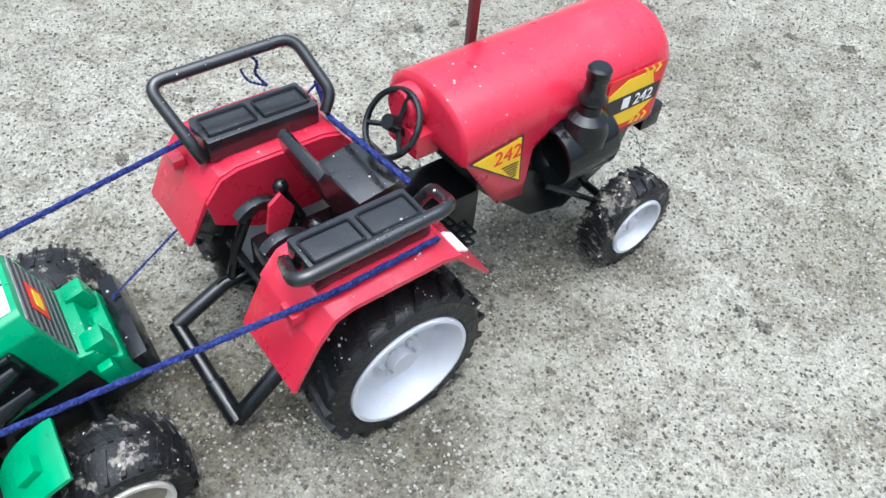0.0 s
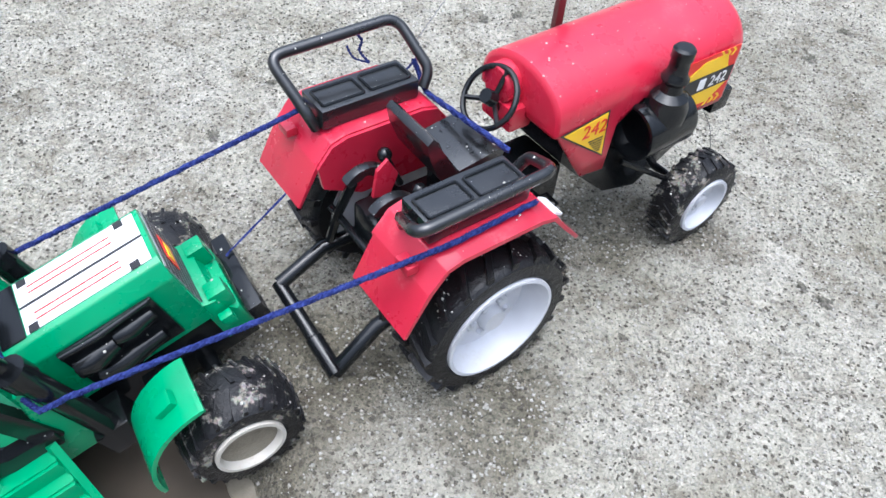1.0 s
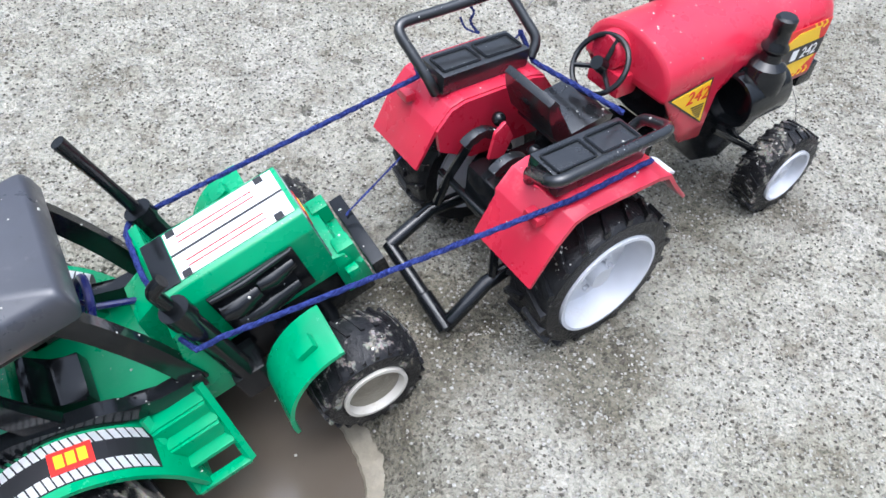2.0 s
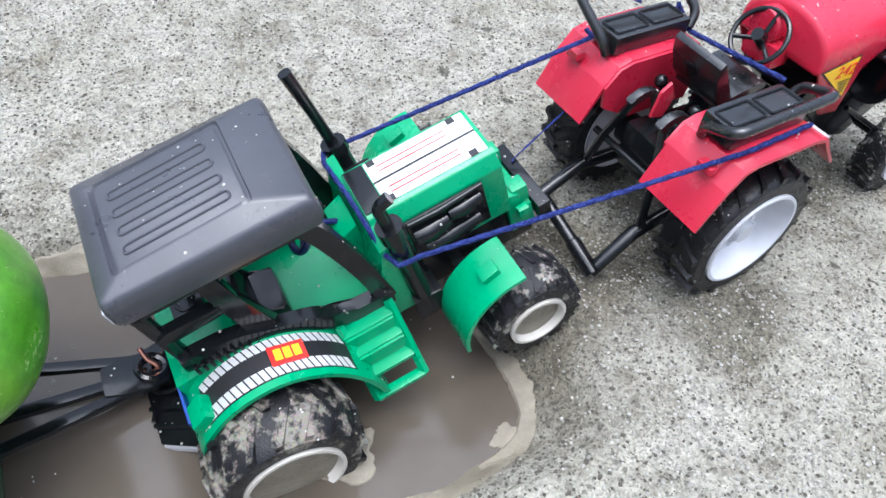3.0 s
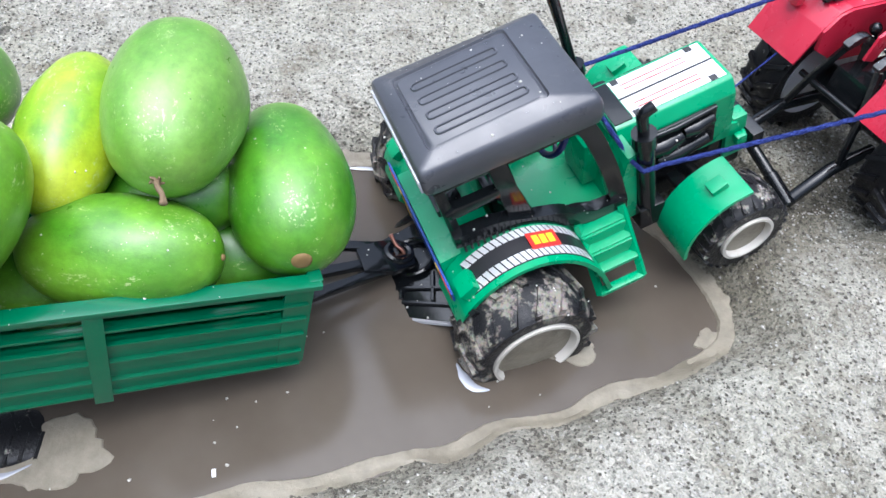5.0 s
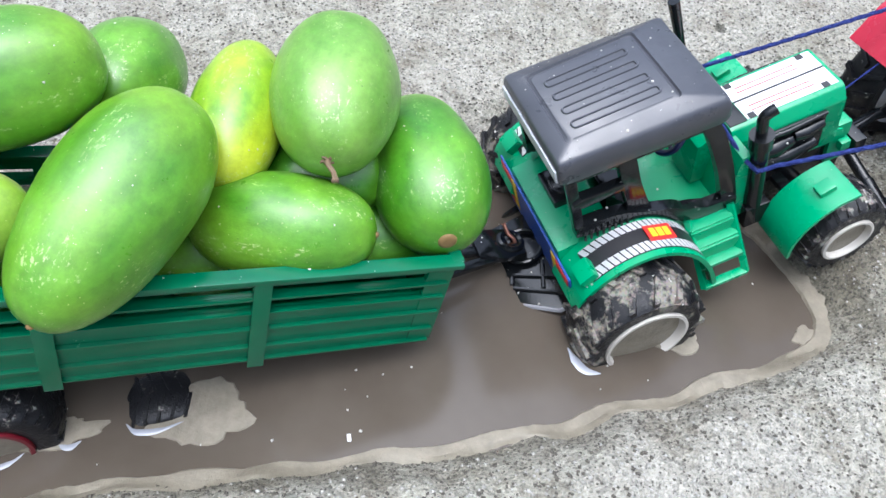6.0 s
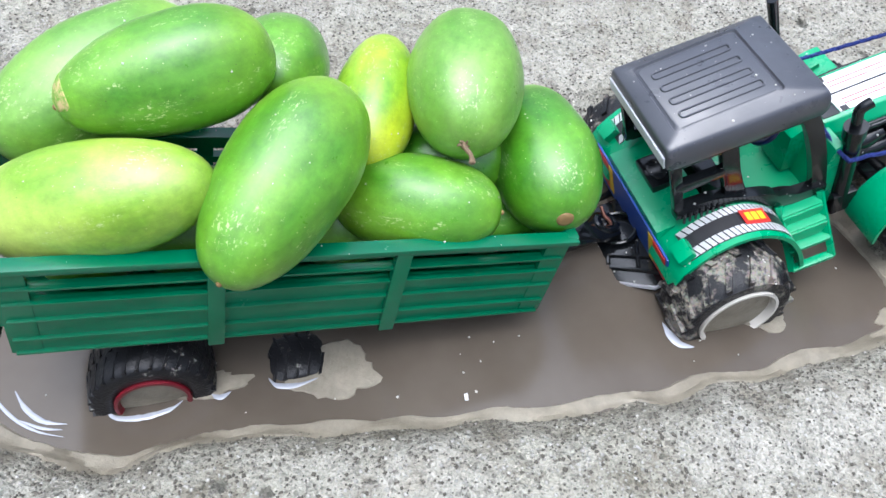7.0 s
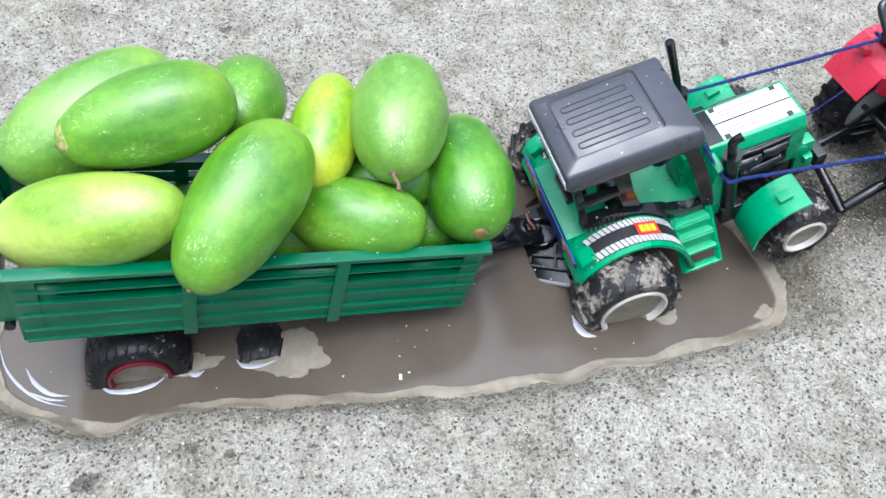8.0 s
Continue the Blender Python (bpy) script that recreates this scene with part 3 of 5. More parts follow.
        for x in (-0.0190, 0.0030):
            bm = bmesh.new()
            loop = rounded([(x - 0.0095, -0.0055, 0), (x + 0.0095, -0.0055, 0), (x + 0.0095, 0.0055, 0), (x - 0.0095, 0.0055, 0), (x - 0.0095, -0.0055, 0)], 0.0015)
            tube(bm, [(p.x, s * 0.0365 + p.y, 0.0997) for p in loop], 0.0007, 6, False)
            part("seat_piping", bm, BLACK, seat)
        rise = 0.1070 if s < 0 else 0.1140
        rail = rounded([(-0.0320, s * 0.0315, 0.0900), (-0.0345, s * 0.0330, 0.0965), (-0.0405, s * 0.0515, rise), (0.0180, s * 0.0515, rise + 0.001), (0.0235, s * 0.0330, 0.0985), (0.0190, s * 0.0310, 0.0920)], 0.0065, 6)
        part("side_rail", tube(bmesh.new(), rail, 0.00235, 12), WET_BLACK, t, "bent black tubular side rail")
    # driver's seat, levers
    seat = bmesh.new()
    prism(seat, [(0.000, 0.079), (0.028, 0.083), (0.029, 0.0865), (0.025, 0.088), (0.002, 0.0845)], -0.0145, 0.0145, 0.0012)
    seat = part("driver_seat", seat, WET_BLACK, t, "wet black driver's seat")
    bm = bmesh.new()
    prism(bm, [(0.002, 0.079), (-0.0045, 0.086), (-0.0085, 0.096), (-0.0105, 0.1040), (-0.0080, 0.1065), (-0.0050, 0.1035), (-0.0010, 0.0930), (0.006, 0.0850)], -0.0145, 0.0145, 0.0012)
    part("backrest", bm, WET_BLACK, seat)
    part("seat_post", bx((0.013, 0, 0.0705), (0.016, 0.012, 0.024), 0.002), BLACK, seat)
    lift = part("lift_housing", bx((-0.017, 0, 0.053), (0.022, 0.022, 0.024), 0.003), BLACK, t)
    for s in (-1, 1):
        arm = [(p.x, p.y) for p in smooth_line([(-0.0120, 0.0620), (-0.0140, 0.0720), (-0.0185, 0.0775), (-0.0250, 0.0785), (-0.0300, 0.0750)], 4)]
        part("lift_arm", prism(bmesh.new(), strip(arm, 0.0036), s * 0.010 - 0.0022, s * 0.010 + 0.0022, 0.0008), WET_BLACK, lift)
    part("warning_plate", prism(bmesh.new(), [(-0.024, 0.072), (-0.022, 0.085), (-0.017, 0.089), (-0.012, 0.080), (-0.016, 0.070)], 0.0015, 0.0032, 0.0004), RED, lift, "small red plate between the levers")
    for p, q in (((-0.005, 0.010, 0.065), (-0.012, 0.012, 0.082)), ((-0.002, -0.008, 0.062), (-0.010, -0.010, 0.079))):
        lever = part("lever", cyl(p, q, 0.0014, 10), BLACK, t)
        bm = bmesh.new()
        bmesh.ops.create_uvsphere(bm, u_segments=12, v_segments=8, radius=0.0032, matrix=Matrix.Translation(q))
        part("lever_knob", bm, BLACK, lever)
    part("cross_bar", cyl((-0.030, -0.026, 0.050), (-0.030, 0.026, 0.050), 0.0018, 12), BLACK, t)
    # perforated foot plates
    for s in (-1, 1):
        plate, cell = bmesh.new(), 0.0042
        for i in range(6):
            for j in range(4):
                if (i, j) in ((0, 3), (5, 3), (5, 0)):
                    continue
                x, y = 0.034 + i * cell, s * (0.0145 + j * cell)
                edge = [(-1, -1), (0, -1), (1, -1), (1, 0), (1, 1), (0, 1), (-1, 1), (-1, 0)]
                outer = [plate.verts.new((x + u * cell / 2, y + v * cell / 2, 0.051)) for u, v in edge]
                inner = [plate.verts.new((x + 0.0015 * u / math.hypot(u, v), y + 0.0015 * v / math.hypot(u, v), 0.051)) for u, v in edge]
                for k in range(8):
                    plate.faces.new((outer[k], outer[(k + 1) % 8], inner[(k + 1) % 8], inner[k]))
        bmesh.ops.remove_doubles(plate, verts=plate.verts[:], dist=0.0002)
        bmesh.ops.solidify(plate, geom=plate.faces[:], thickness=0.0012)
        part("foot_plate", plate, BLACK, t, "black perforated foot plate")
    # three-point hitch: a U of square bars trailing to the sand
    pts = [(-0.012, -0.022, 0.030), (-0.036, -0.021, 0.022), (-0.057, -0.0205, 0.0035)]
    part("lower_link", tube(bmesh.new(), pts, [0.0030, 0.0036, 0.0036], 10), BLACK, t)
    part("draw_bar", tube(bmesh.new(), [(-0.057, -0.0225, 0.0045), (-0.0580, -0.005, 0.011), (-0.0581, -0.0045, 0.0112), (-0.0595, 0.0235, 0.0205)], [0.0040, 0.0040, 0.0033, 0.0033], 10), BLACK, t, "black cross bar of the hitch touching the sand")
    part("lower_link", tube(bmesh.new(), [(-0.0595, 0.0225, 0.0205), (-0.036, 0.0245, 0.030), (-0.010, 0.022, 0.032)], 0.0034, 10), BLACK, t)
    part("lift_rod", tube(bmesh.new(), [(-0.033, 0.0245, 0.030), (-0.031, 0.019, 0.052), (-0.027, 0.012, 0.074)], 0.0021, 8), BLACK, t)
    part("lift_rod", tube(bmesh.new(), [(-0.033, -0.0215, 0.024), (-0.031, -0.017, 0.052), (-0.027, -0.010, 0.074)], 0.0021, 8), BLACK, t)
    # wheels
    for s in (-1, 1):
        turn = Matrix.Identity(4) if s < 0 else Matrix.Rotation(radians(180), 4, "Z")
        wheel("rear_wheel", t, Matrix.Translation((0, s * 0.0575, 0.0360)) @ turn, 0.0375, 0.025, 0.0258, TYRE, WHITE, 19, 0.0022, 0.45, "white dished rim")
        wheel("front_wheel", t, Matrix.Translation((0.1435, s * 0.0460, 0.0240)) @ turn, 0.0250, 0.0165, 0.0152, TYRE_SANDY, WHITE, 26, 0.0009, 0.30, "white rim")
    # maroon rod standing beside the bonnet
    part("flag_rod", bx((0.086, 0.0245, 0.150), (0.0042, 0.0030, 0.110), 0.0005), BROWN_ROD, t, "thin maroon rod standing beside the bonnet")
    # stickers
    y = -0.0279
    tri = lambda k: [(0.0442 + (0.0600 - 0.0442) * k, 0.0955 + (0.0905 - 0.0955) * k), (0.0712 + (0.0640 - 0.0712) * k, 0.0990 + (0.0930 - 0.0990) * k), (0.0738 + (0.0680 - 0.0738) * k, 0.0735 + (0.0835 - 0.0735) * k)]
    st = part("side_sticker", prism(bmesh.new(), tri(0.0), y - 0.0002, y), STICKER_BLACK, t, "yellow triangular sticker with black border and the number 242", False)
    part("sticker_field", prism(bmesh.new(), tri(0.15), y - 0.0004, y - 0.0001), STICKER_YELLOW, st, "", False)
    for i in range(6):
        w = 0.0085 - i * 0.0012
        part("sticker_line", bx((0.0705 - w / 2, y - 0.0005, 0.0858 - i * 0.0014), (w, 0.0002, 0.0006), 0), STICKER_BLACK, st, "", False)
    letter("242", 0.0095, (0.0570, y - 0.0006, 0.0890), STICKER_RED, st)
    bm = bx((0.1340, y - 0.0001, 0.0910), (0.034, 0.0003, 0.029), 0)
    st = part("front_sticker", bm, STICKER_RED, t, "red and yellow bonnet sticker with black band reading 242", False)
    part("sticker_field", prism(bmesh.new(), [(0.118, 0.098), (0.128, 0.1030), (0.143, 0.1030), (0.150, 0.087), (0.139, 0.079), (0.120, 0.080)], y - 0.0005, y - 0.0002), STICKER_YELLOW, st, "", False)
    part("sticker_band", bx((0.134, y - 0.0006, 0.0912), (0.033, 0.0002, 0.0085), 0), STICKER_BLACK, st, "", False)
    letter("242", 0.0080, (0.1350, y - 0.0009, 0.0884), STICKER_WHITE, st)
    part("sticker_bar", bx((0.1300, y - 0.0008, 0.0912), (0.0045, 0.0002, 0.0056), 0), STICKER_WHITE, st, "", False)
    for i in range(3):
        for z, k in ((0.1035, 1), (0.0790, 1)):
            part("sticker_arrow", prism(bmesh.new(), [(0.137 + i * 0.004, z - 0.002), (0.1385 + i * 0.004, z - 0.002), (0.1405 + i * 0.004, z), (0.1385 + i * 0.004, z + 0.002), (0.137 + i * 0.004, z + 0.002), (0.139 + i * 0.004, z)], y - 0.0005, y - 0.0002), STICKER_YELLOW, st, "", False)
    return t


def letter(text, size, at, material, parent):
    """Letters as a thin mesh facing -y."""
    curve = bpy.data.curves.new("lettering", "FONT")
    curve.body, curve.size, curve.extrude = text, size, 0.0001
    ob = bpy.data.objects.new("lettering", curve)
    scene.collection.objects.link(ob)
    bpy.context.view_layer.update()
    data = bpy.data.meshes.new_from_object(ob.evaluated_get(bpy.context.evaluated_depsgraph_get()))
    bpy.data.objects.remove(ob)
    data.materials.clear()
    data.materials.append(material)
    out = new("lettering", data)
    out.parent = parent
    out.matrix_basis = Matrix.Translation(at) @ Matrix.Rotation(radians(90), 4, "X")
    return out


red_tractor()


# ---- the green tractor ----
def green_tractor():
    t = thing("toy_tractor", GREEN_AT, "green plastic toy tractor with charcoal cab roof, sunk in a puddle", "toy tractor", "toy tractors")
    # bonnet, a rounded box
    bm = bmesh.new()
    prism(bm, [(-0.0185, 0.006), (-0.0185, 0.0365), (-0.0150, 0.0430), (-0.0125, 0.0440), (0.0125, 0.0440), (0.0150, 0.0430), (0.0185, 0.0365), (0.0185, 0.006)], 0.0, 0.060, 0.0008)
    bmesh.ops.transform(bm, matrix=Matrix.Translation((0.1325, 0, 0)) @ Matrix.Rotation(radians(90), 4, "Z"), verts=bm.verts[:])
    hood = part("bonnet", bm, GREEN, t, "boxy green bonnet")
    for s in (-1, 1):
        part("bonnet_sticker", bx((0.1065, s * 0.0066, 0.04418), (0.048, 0.0118, 0.0004), 0), STICKER_WHITE, hood, "white sticker with thin red lines", False)
        for k in (-0.0018, 0.0012):
            part("red_line", bx((0.1035, s * 0.0066 + k, 0.04445), (0.033, 0.00065, 0.0002), 0), STICKER_RED, hood, "", False)
        for x in (0.0855, 0.1245):
            part("sticker_corner", bx((x, s * 0.0110, 0.04447), (0.0036, 0.0034, 0.0002), 0), STICKER_BLACK, hood, "", False)
    part("sticker_gap", bx((0.1065, 0, 0.04425), (0.048, 0.0014, 0.0002), 0), STICKER_BLACK, hood, "", False)
    part("cowl_grille", bx((0.0775, 0, 0.0440), (0.009, 0.026, 0.0012), 0.0003), BLACK, hood)
    # front face sticker: grey stripes and a badge
    face = part("grille_sticker", bx((0.1327, 0, 0.0245), (0.0004, 0.031, 0.032), 0), STICKER_GREY, hood, "striped grey grille sticker with red badge", False)
    for i in range(9):
        part("grille_stripe", bx((0.1330, 0, 0.0105 + i * 0.0035), (0.0003, 0.031, 0.0014), 0), STICKER_BLACK, face, "", False)
    part("badge", bx((0.1333, 0, 0.0300), (0.0003, 0.013, 0.009), 0), STICKER_RED, face, "", False)
    part("badge_bar", bx((0.1336, 0, 0.0300), (0.0003, 0.008, 0.004), 0), STICKER_YELLOW, face, "", False)
    # engine panel with pipes on both sides
    for s in (-1, 1):
        pan = part("engine_panel", bx((0.1035, s * 0.0188, 0.0225), (0.037, 0.0022, 0.0255), 0.001), BLACK, t, "black engine moulding with pipes")
        for z, r, x0, x1 in ((0.0345, 0.0012, 0.086, 0.121), (0.0255, 0.0046, 0.087, 0.103), (0.0285, 0.0034, 0.104, 0.1195), (0.0160, 0.0040, 0.090, 0.117)):
            part("engine_pipe", tube(bmesh.new(), [(x0, s * 0.0205, z), (x0 + 0.4 * (x1 - x0), s * 0.0212, z), (x1, s * 0.0205, z + 0.001)], [r, r * 1.15, r * 0.8], 10), BLACK, pan)
    # nose, chassis, bumper
    bm = bmesh.new()
    prism(bm, [(0.131, -0.012), (0.131, 0.014), (0.1375, 0.012), (0.1385, 0.004), (0.1430, 0.002), (0.1435, -0.012)], -0.0175, 0.0175, 0.0012)
    part("nose", bm, GREEN, t)
    for s in (-1, 1):
        part("nose_block", bx((0.1390, s * 0.0125, 0.009), (0.008, 0.008, 0.010), 0.0012), GREEN, t)
        part("tow_eye", bx((0.1370, s * 0.0205, 0.0035), (0.0055, 0.004, 0.006), 0.0010), GREEN, t)
    part("bumper", bx((0.1475, 0, -0.004), (0.0065, 0.043, 0.011), 0.0012), BLACK, t, "black front bumper bar")
    part("chassis", bx((0.075, 0, -0.010), (0.135, 0.030, 0.024), 0.002), BLACK, t)
    part("front_axle", cyl((0.118, -0.042, -0.0215), (0.118, 0.042, -0.0215), 0.004, 14), BLACK, t)
    part("rear_axle", cyl((-0.003, -0.052, -0.005), (-0.003, 0.052, -0.005), 0.008, 16), BLACK, t)
    # body tub and deck
    bm = bmesh.new()
    prism(bm, [(-0.026, -0.006), (-0.026, 0.0275), (0.0, 0.0290), (0.004, 0.0290), (0.006, 0.0080), (0.062, 0.0060), (0.070, 0.0400), (0.0745, 0.0410), (0.0745, -0.006)], -0.030, 0.030, 0.0008)
    part("tub", bm, GREEN, t)
    bm = bmesh.new()
    prism(bm, [(0.0555, 0.008), (0.0585, 0.034), (0.068, 0.0385), (0.068, 0.008)], -0.010, 0.010, 0.0015)
    part("dash", bm, GREEN, t)
    part("cab_seat", prism(bmesh.new(), [(0.008, 0.008), (0.008, 0.030), (0.012, 0.030), (0.015, 0.018), (0.026, 0.016), (0.026, 0.008)], -0.012, 0.012, 0.002), BLACK, t, "low black cab seat")
    bm = bmesh.new()
    ring = [(0.0, 0.0115 * math.cos(a), 0.0115 * math.sin(a)) for a in (2 * math.pi * k / 28 for k in range(29))]
    tube(bm, ring, 0.0017, 8, False)
    for a in (90, 210, 330):
        tube(bm, [(0.002, 0, 0), (0, 0.0112 * math.cos(radians(a)), 0.0112 * math.sin(radians(a)))], 0.001, 8)
    tube(bm, [(0.001, 0, 0), (0.02, 0, 0)], 0.0014, 8)
    bmesh.ops.transform(bm, matrix=Matrix.Translation((0.047, 0, 0.045)) @ Matrix.Rotation(radians(35), 4, "Y"), verts=bm.verts[:])
    part("steering_wheel", bm, BLUE_PLASTIC, t, "dark blue steering wheel")
    # fenders with stickers, steps
    line = [(p.x, p.y) for p in smooth_line([(-0.0300, 0.0105), (-0.0235, 0.0220), (-0.0080, 0.0315), (0.0080, 0.0335), (0.0216, 0.0290), (0.0340, 0.0175), (0.0425, 0.0005), (0.0466, -0.0185)], 5)]
    for s in (-1, 1):
        f = part("rear_fender", prism(bmesh.new(), strip(line, 0.0022), s * 0.0285, s * 0.0560, 0.0004), GREEN, t, "curved green rear fender")
        part("fender_lamp", bx((-0.0190, s * 0.0465, 0.0275), (0.009, 0.011, 0.007), 0.0010, Matrix.Translation((-0.0190, 0, 0.0275)) @ Matrix.Rotation(radians(-32), 4, "Y") @ Matrix.Translation((0.0190, 0, -0.0275))), GREEN, f)
        side = part("fender_wall", prism(bmesh.new(), line + [(0.040, -0.0185), (0.0345, 0.0), (0.026, 0.013), (0.012, 0.0215), (-0.004, 0.0205), (-0.018, 0.011), (-0.024, 0.0)], s * 0.0280, s * 0.0302), GREEN, f)
        seg = line[7:29]
        sticker = part("fender_sticker", prism(bmesh.new(), strip([(x, z + 0.0004) for x, z in seg], 0.0003), s * 0.0345, s * 0.0525), STICKER_BLACK, f, "black fender sticker with white slanted stripes and a red badge", False)
        for y0, y1 in ((0.0347, 0.0392), (0.0470, 0.0523)):
            n = 21
            for i in range(n):
                u0, u1 = i / n * (len(seg) - 1.6), (i + 0.80) / n * (len(seg) - 1.6)
                q = []
                for u, y in ((u0, y0), (u1, y0), (u1 + 0.55, y1), (u0 + 0.55, y1)):
                    k = min(int(u), len(seg) - 2)
                    w = u - k
                    q.append((seg[k][0] * (1 - w) + seg[k + 1][0] * w, s * y, seg[k][1] * (1 - w) + seg[k + 1][1] * w + 0.0008))
                bm = bmesh.new()
                bm.faces.new([bm.verts.new(p) for p in q])
                bmesh.ops.solidify(bm, geom=bm.faces[:], thickness=0.0002)
                part("stripe", bm, STICKER_WHITE, sticker, "", False)
        at = Matrix.Translation((0.0200, s * 0.0435, 0.0309)) @ Matrix.Rotation(radians(24), 4, "Y")
        badge = part("badge", bx((0, 0, 0), (0.0145, 0.0092, 0.0005), 0.0001), STICKER_RED, sticker, "red badge with yellow marks", False, at)
        for k in (-0.0038, 0.0, 0.0038):
            part("badge_mark", bx((k, 0, 0.0005), (0.0030, 0.0052, 0.0003), 0), STICKER_YELLOW, sticker, "", False, at)
        # ladder of steps in front of the fender
        steps = new("steps")
        steps.parent = t
        for x0, x1 in ((0.0385, 0.0415), (0.0615, 0.0645)):
            xm = (x0 + x1) / 2
            part("step_stringer", tube(bmesh.new(), [(xm + 0.001, s * 0.0335, 0.0135), (xm, s * 0.0555, -0.0180)], 0.0021, 4), GREEN, steps)
        for y, z in ((0.0548, -0.0172), (0.0465, -0.0070), (0.040, 0.0020), (0.034, 0.0095)):
            part("step_tread", bx((0.0515, s * y, z), (0.023, 0.0045 if z < -0.017 else 0.0095, 0.0022), 0.0005), GREEN, steps)
            if z > -0.005:
                part("step_riser", bx((0.0515, s * (y + 0.0053), z - 0.004), (0.0225, 0.0014, 0.0085), 0.0003), GREEN, steps)
        bm = bmesh.new()
        arc = [(0.1155 + 0.0320 * math.cos(radians(a)), -0.0160 + 0.0315 * math.sin(radians(a))) for a in range(182, 84, -4)]
        prism(bm, strip(arc, 0.0018), s * 0.0335, s * 0.0585, 0.0005)
        ff = part("front_fender", bm, GREEN, t, "curved green front mudguard")
        part("fender_block", bx((0.1060, s * 0.0470, 0.0150), (0.0085, 0.0070, 0.0045), 0.0012, Matrix.Translation((0.106, 0, 0.0150)) @ Matrix.Rotation(radians(-18), 4, "Y") @ Matrix.Translation((-0.106, 0, -0.0150))), GREEN, ff)
        part("fender_stay", bx((0.100, s * 0.028, -0.002), (0.006, 0.018, 0.004), 0.001), BLACK, ff)
        # cab side frame
        y0, y1 = s * 0.0264, s * 0.0308
        cab = new("cab_frame")
        cab.parent = t
        tagged(cab, "black moulded cab side frame with two openings")
        front = [(p.x, p.y) for p in smooth_line([(0.0535, 0.0770), (0.0580, 0.0660), (0.0645, 0.0400), (0.0690, 0.0110)], 5)]
        part("front_pillar", prism(bmesh.new(), strip(front, 0.0080), y0, y1 + s * 0.0006, 0.0010), BLACK, cab)
        sill = [(p.x, p.y) for p in smooth_line([(0.0680, 0.0165), (0.0460, 0.0190), (0.0350, 0.0275), (0.0200, 0.0345), (0.0040, 0.0420), (-0.0165, 0.0440)], 4)]
        part("sill", prism(bmesh.new(), strip(sill[::-1], 0.0078), y0 + s * 0.0004, y1 + s * 0.0024, 0.0016), BLACK, cab)
        part("rear_pillar", prism(bmesh.new(), strip([(-0.0180, 0.0780), (-0.0165, 0.0400)][::-1], 0.0050), y0, y1, 0.0008), BLACK, cab)
        part("centre_pillar", prism(bmesh.new(), [(0.0065, 0.0770), (0.0150, 0.0770), (0.0165, 0.0560), (0.0230, 0.0330), (0.0110, 0.0360), (0.0085, 0.0560)], y0 - s * 0.0003, y1 + s * 0.0004, 0.0008), BLACK, cab)
        part("middle_rail", prism(bmesh.new(), strip([(-0.0165, 0.0600), (-0.0120, 0.0620), (0.0090, 0.0610)], 0.0050), y0 + s * 0.0003, y1 + s * 0.0012, 0.0012), BLACK, cab)
        part("roof_rail", prism(bmesh.new(), strip([(-0.0180, 0.0780), (0.0545, 0.0765)], 0.0045), y0, y1, 0.0006), BLACK, cab)
        for i in range(10):
            part("frame_rib", bx((-0.0130 + i * 0.0031, s * 0.0342, 0.0362 - (0.0018 * (i - 5) if i > 5 else 0)), (0.0012, 0.0010, 0.0050), 0.0002), BLACK, t)
    # roof: a moulded lid with sloped rims and ribs
    bm = bmesh.new()
    rings = []
    for (x0, x1, yy, z0, z1) in ((-0.0205, 0.0580, 0.0318, 0.0765, 0.0745), (-0.0213, 0.0594, 0.0324, 0.0790, 0.0775), (-0.0212, 0.0594, 0.0323, 0.0850, 0.0832), (-0.0209, 0.0590, 0.0317, 0.0880, 0.0856), (-0.0204, 0.0583, 0.0308, 0.0896, 0.0872), (-0.0196, 0.0572, 0.0296, 0.0903, 0.0882), (-0.0130, 0.0406, 0.0236, 0.0916, 0.0924), (-0.0124, 0.0400, 0.0230, 0.0906, 0.0914), (-0.0116, 0.0392, 0.0222, 0.0908, 0.0916), (-0.0110, 0.0386, 0.0216, 0.0914, 0.0922)):
        ring = [Vector((x0, -yy, z0)), Vector((x1, -yy, z1)), Vector((x1, yy, z1)), Vector((x0, yy, z0)), Vector((x0, -yy, z0))]
        pts = []
        for a, b, c in ((ring[3], ring[0], ring[1]), (ring[0], ring[1], ring[2]), (ring[1], ring[2], ring[3]), (ring[2], ring[3], ring[0])):
            u, v = (a - b).normalized() * 0.0028, (c - b).normalized() * 0.0028
            for k in range(5):
                q = k / 4
                pts.append((1 - q) ** 2 * (b + u) + 2 * q * (1 - q) * b + q * q * (b + v))
        rings.append([bm.verts.new(p) for p in pts])
    for a, b in zip(rings, rings[1:]):
        for k in range(len(a)):
            bm.faces.new((a[k], a[(k + 1) % len(a)], b[(k + 1) % len(b)], b[k]))
    bm.faces.new(rings[0][::-1]), bm.faces.new(rings[-1])
    roof = part("cab_roof", bm, ROOF_GREY, t, "wet charcoal cab roof with raised ribs")
    for k in range(4):
        y, w = -0.0148 + k * 0.0094, 0.0021
        loop = rounded([(0.005, -w, 0), (0.034 - 0.0005 * k, -w, 0), (0.034 - 0.0005 * k, w, 0), (-0.0065, w, 0), (-0.0065, -w, 0), (0.005, -w, 0)], 0.0018)
        part("roof_rib", tube(bmesh.new(), [(p.x, y + p.y, 0.0915 + 0.0008 * (p.x + 0.011) / 0.05) for p in loop], 0.00062, 6, False), ROOF_GREY, roof)
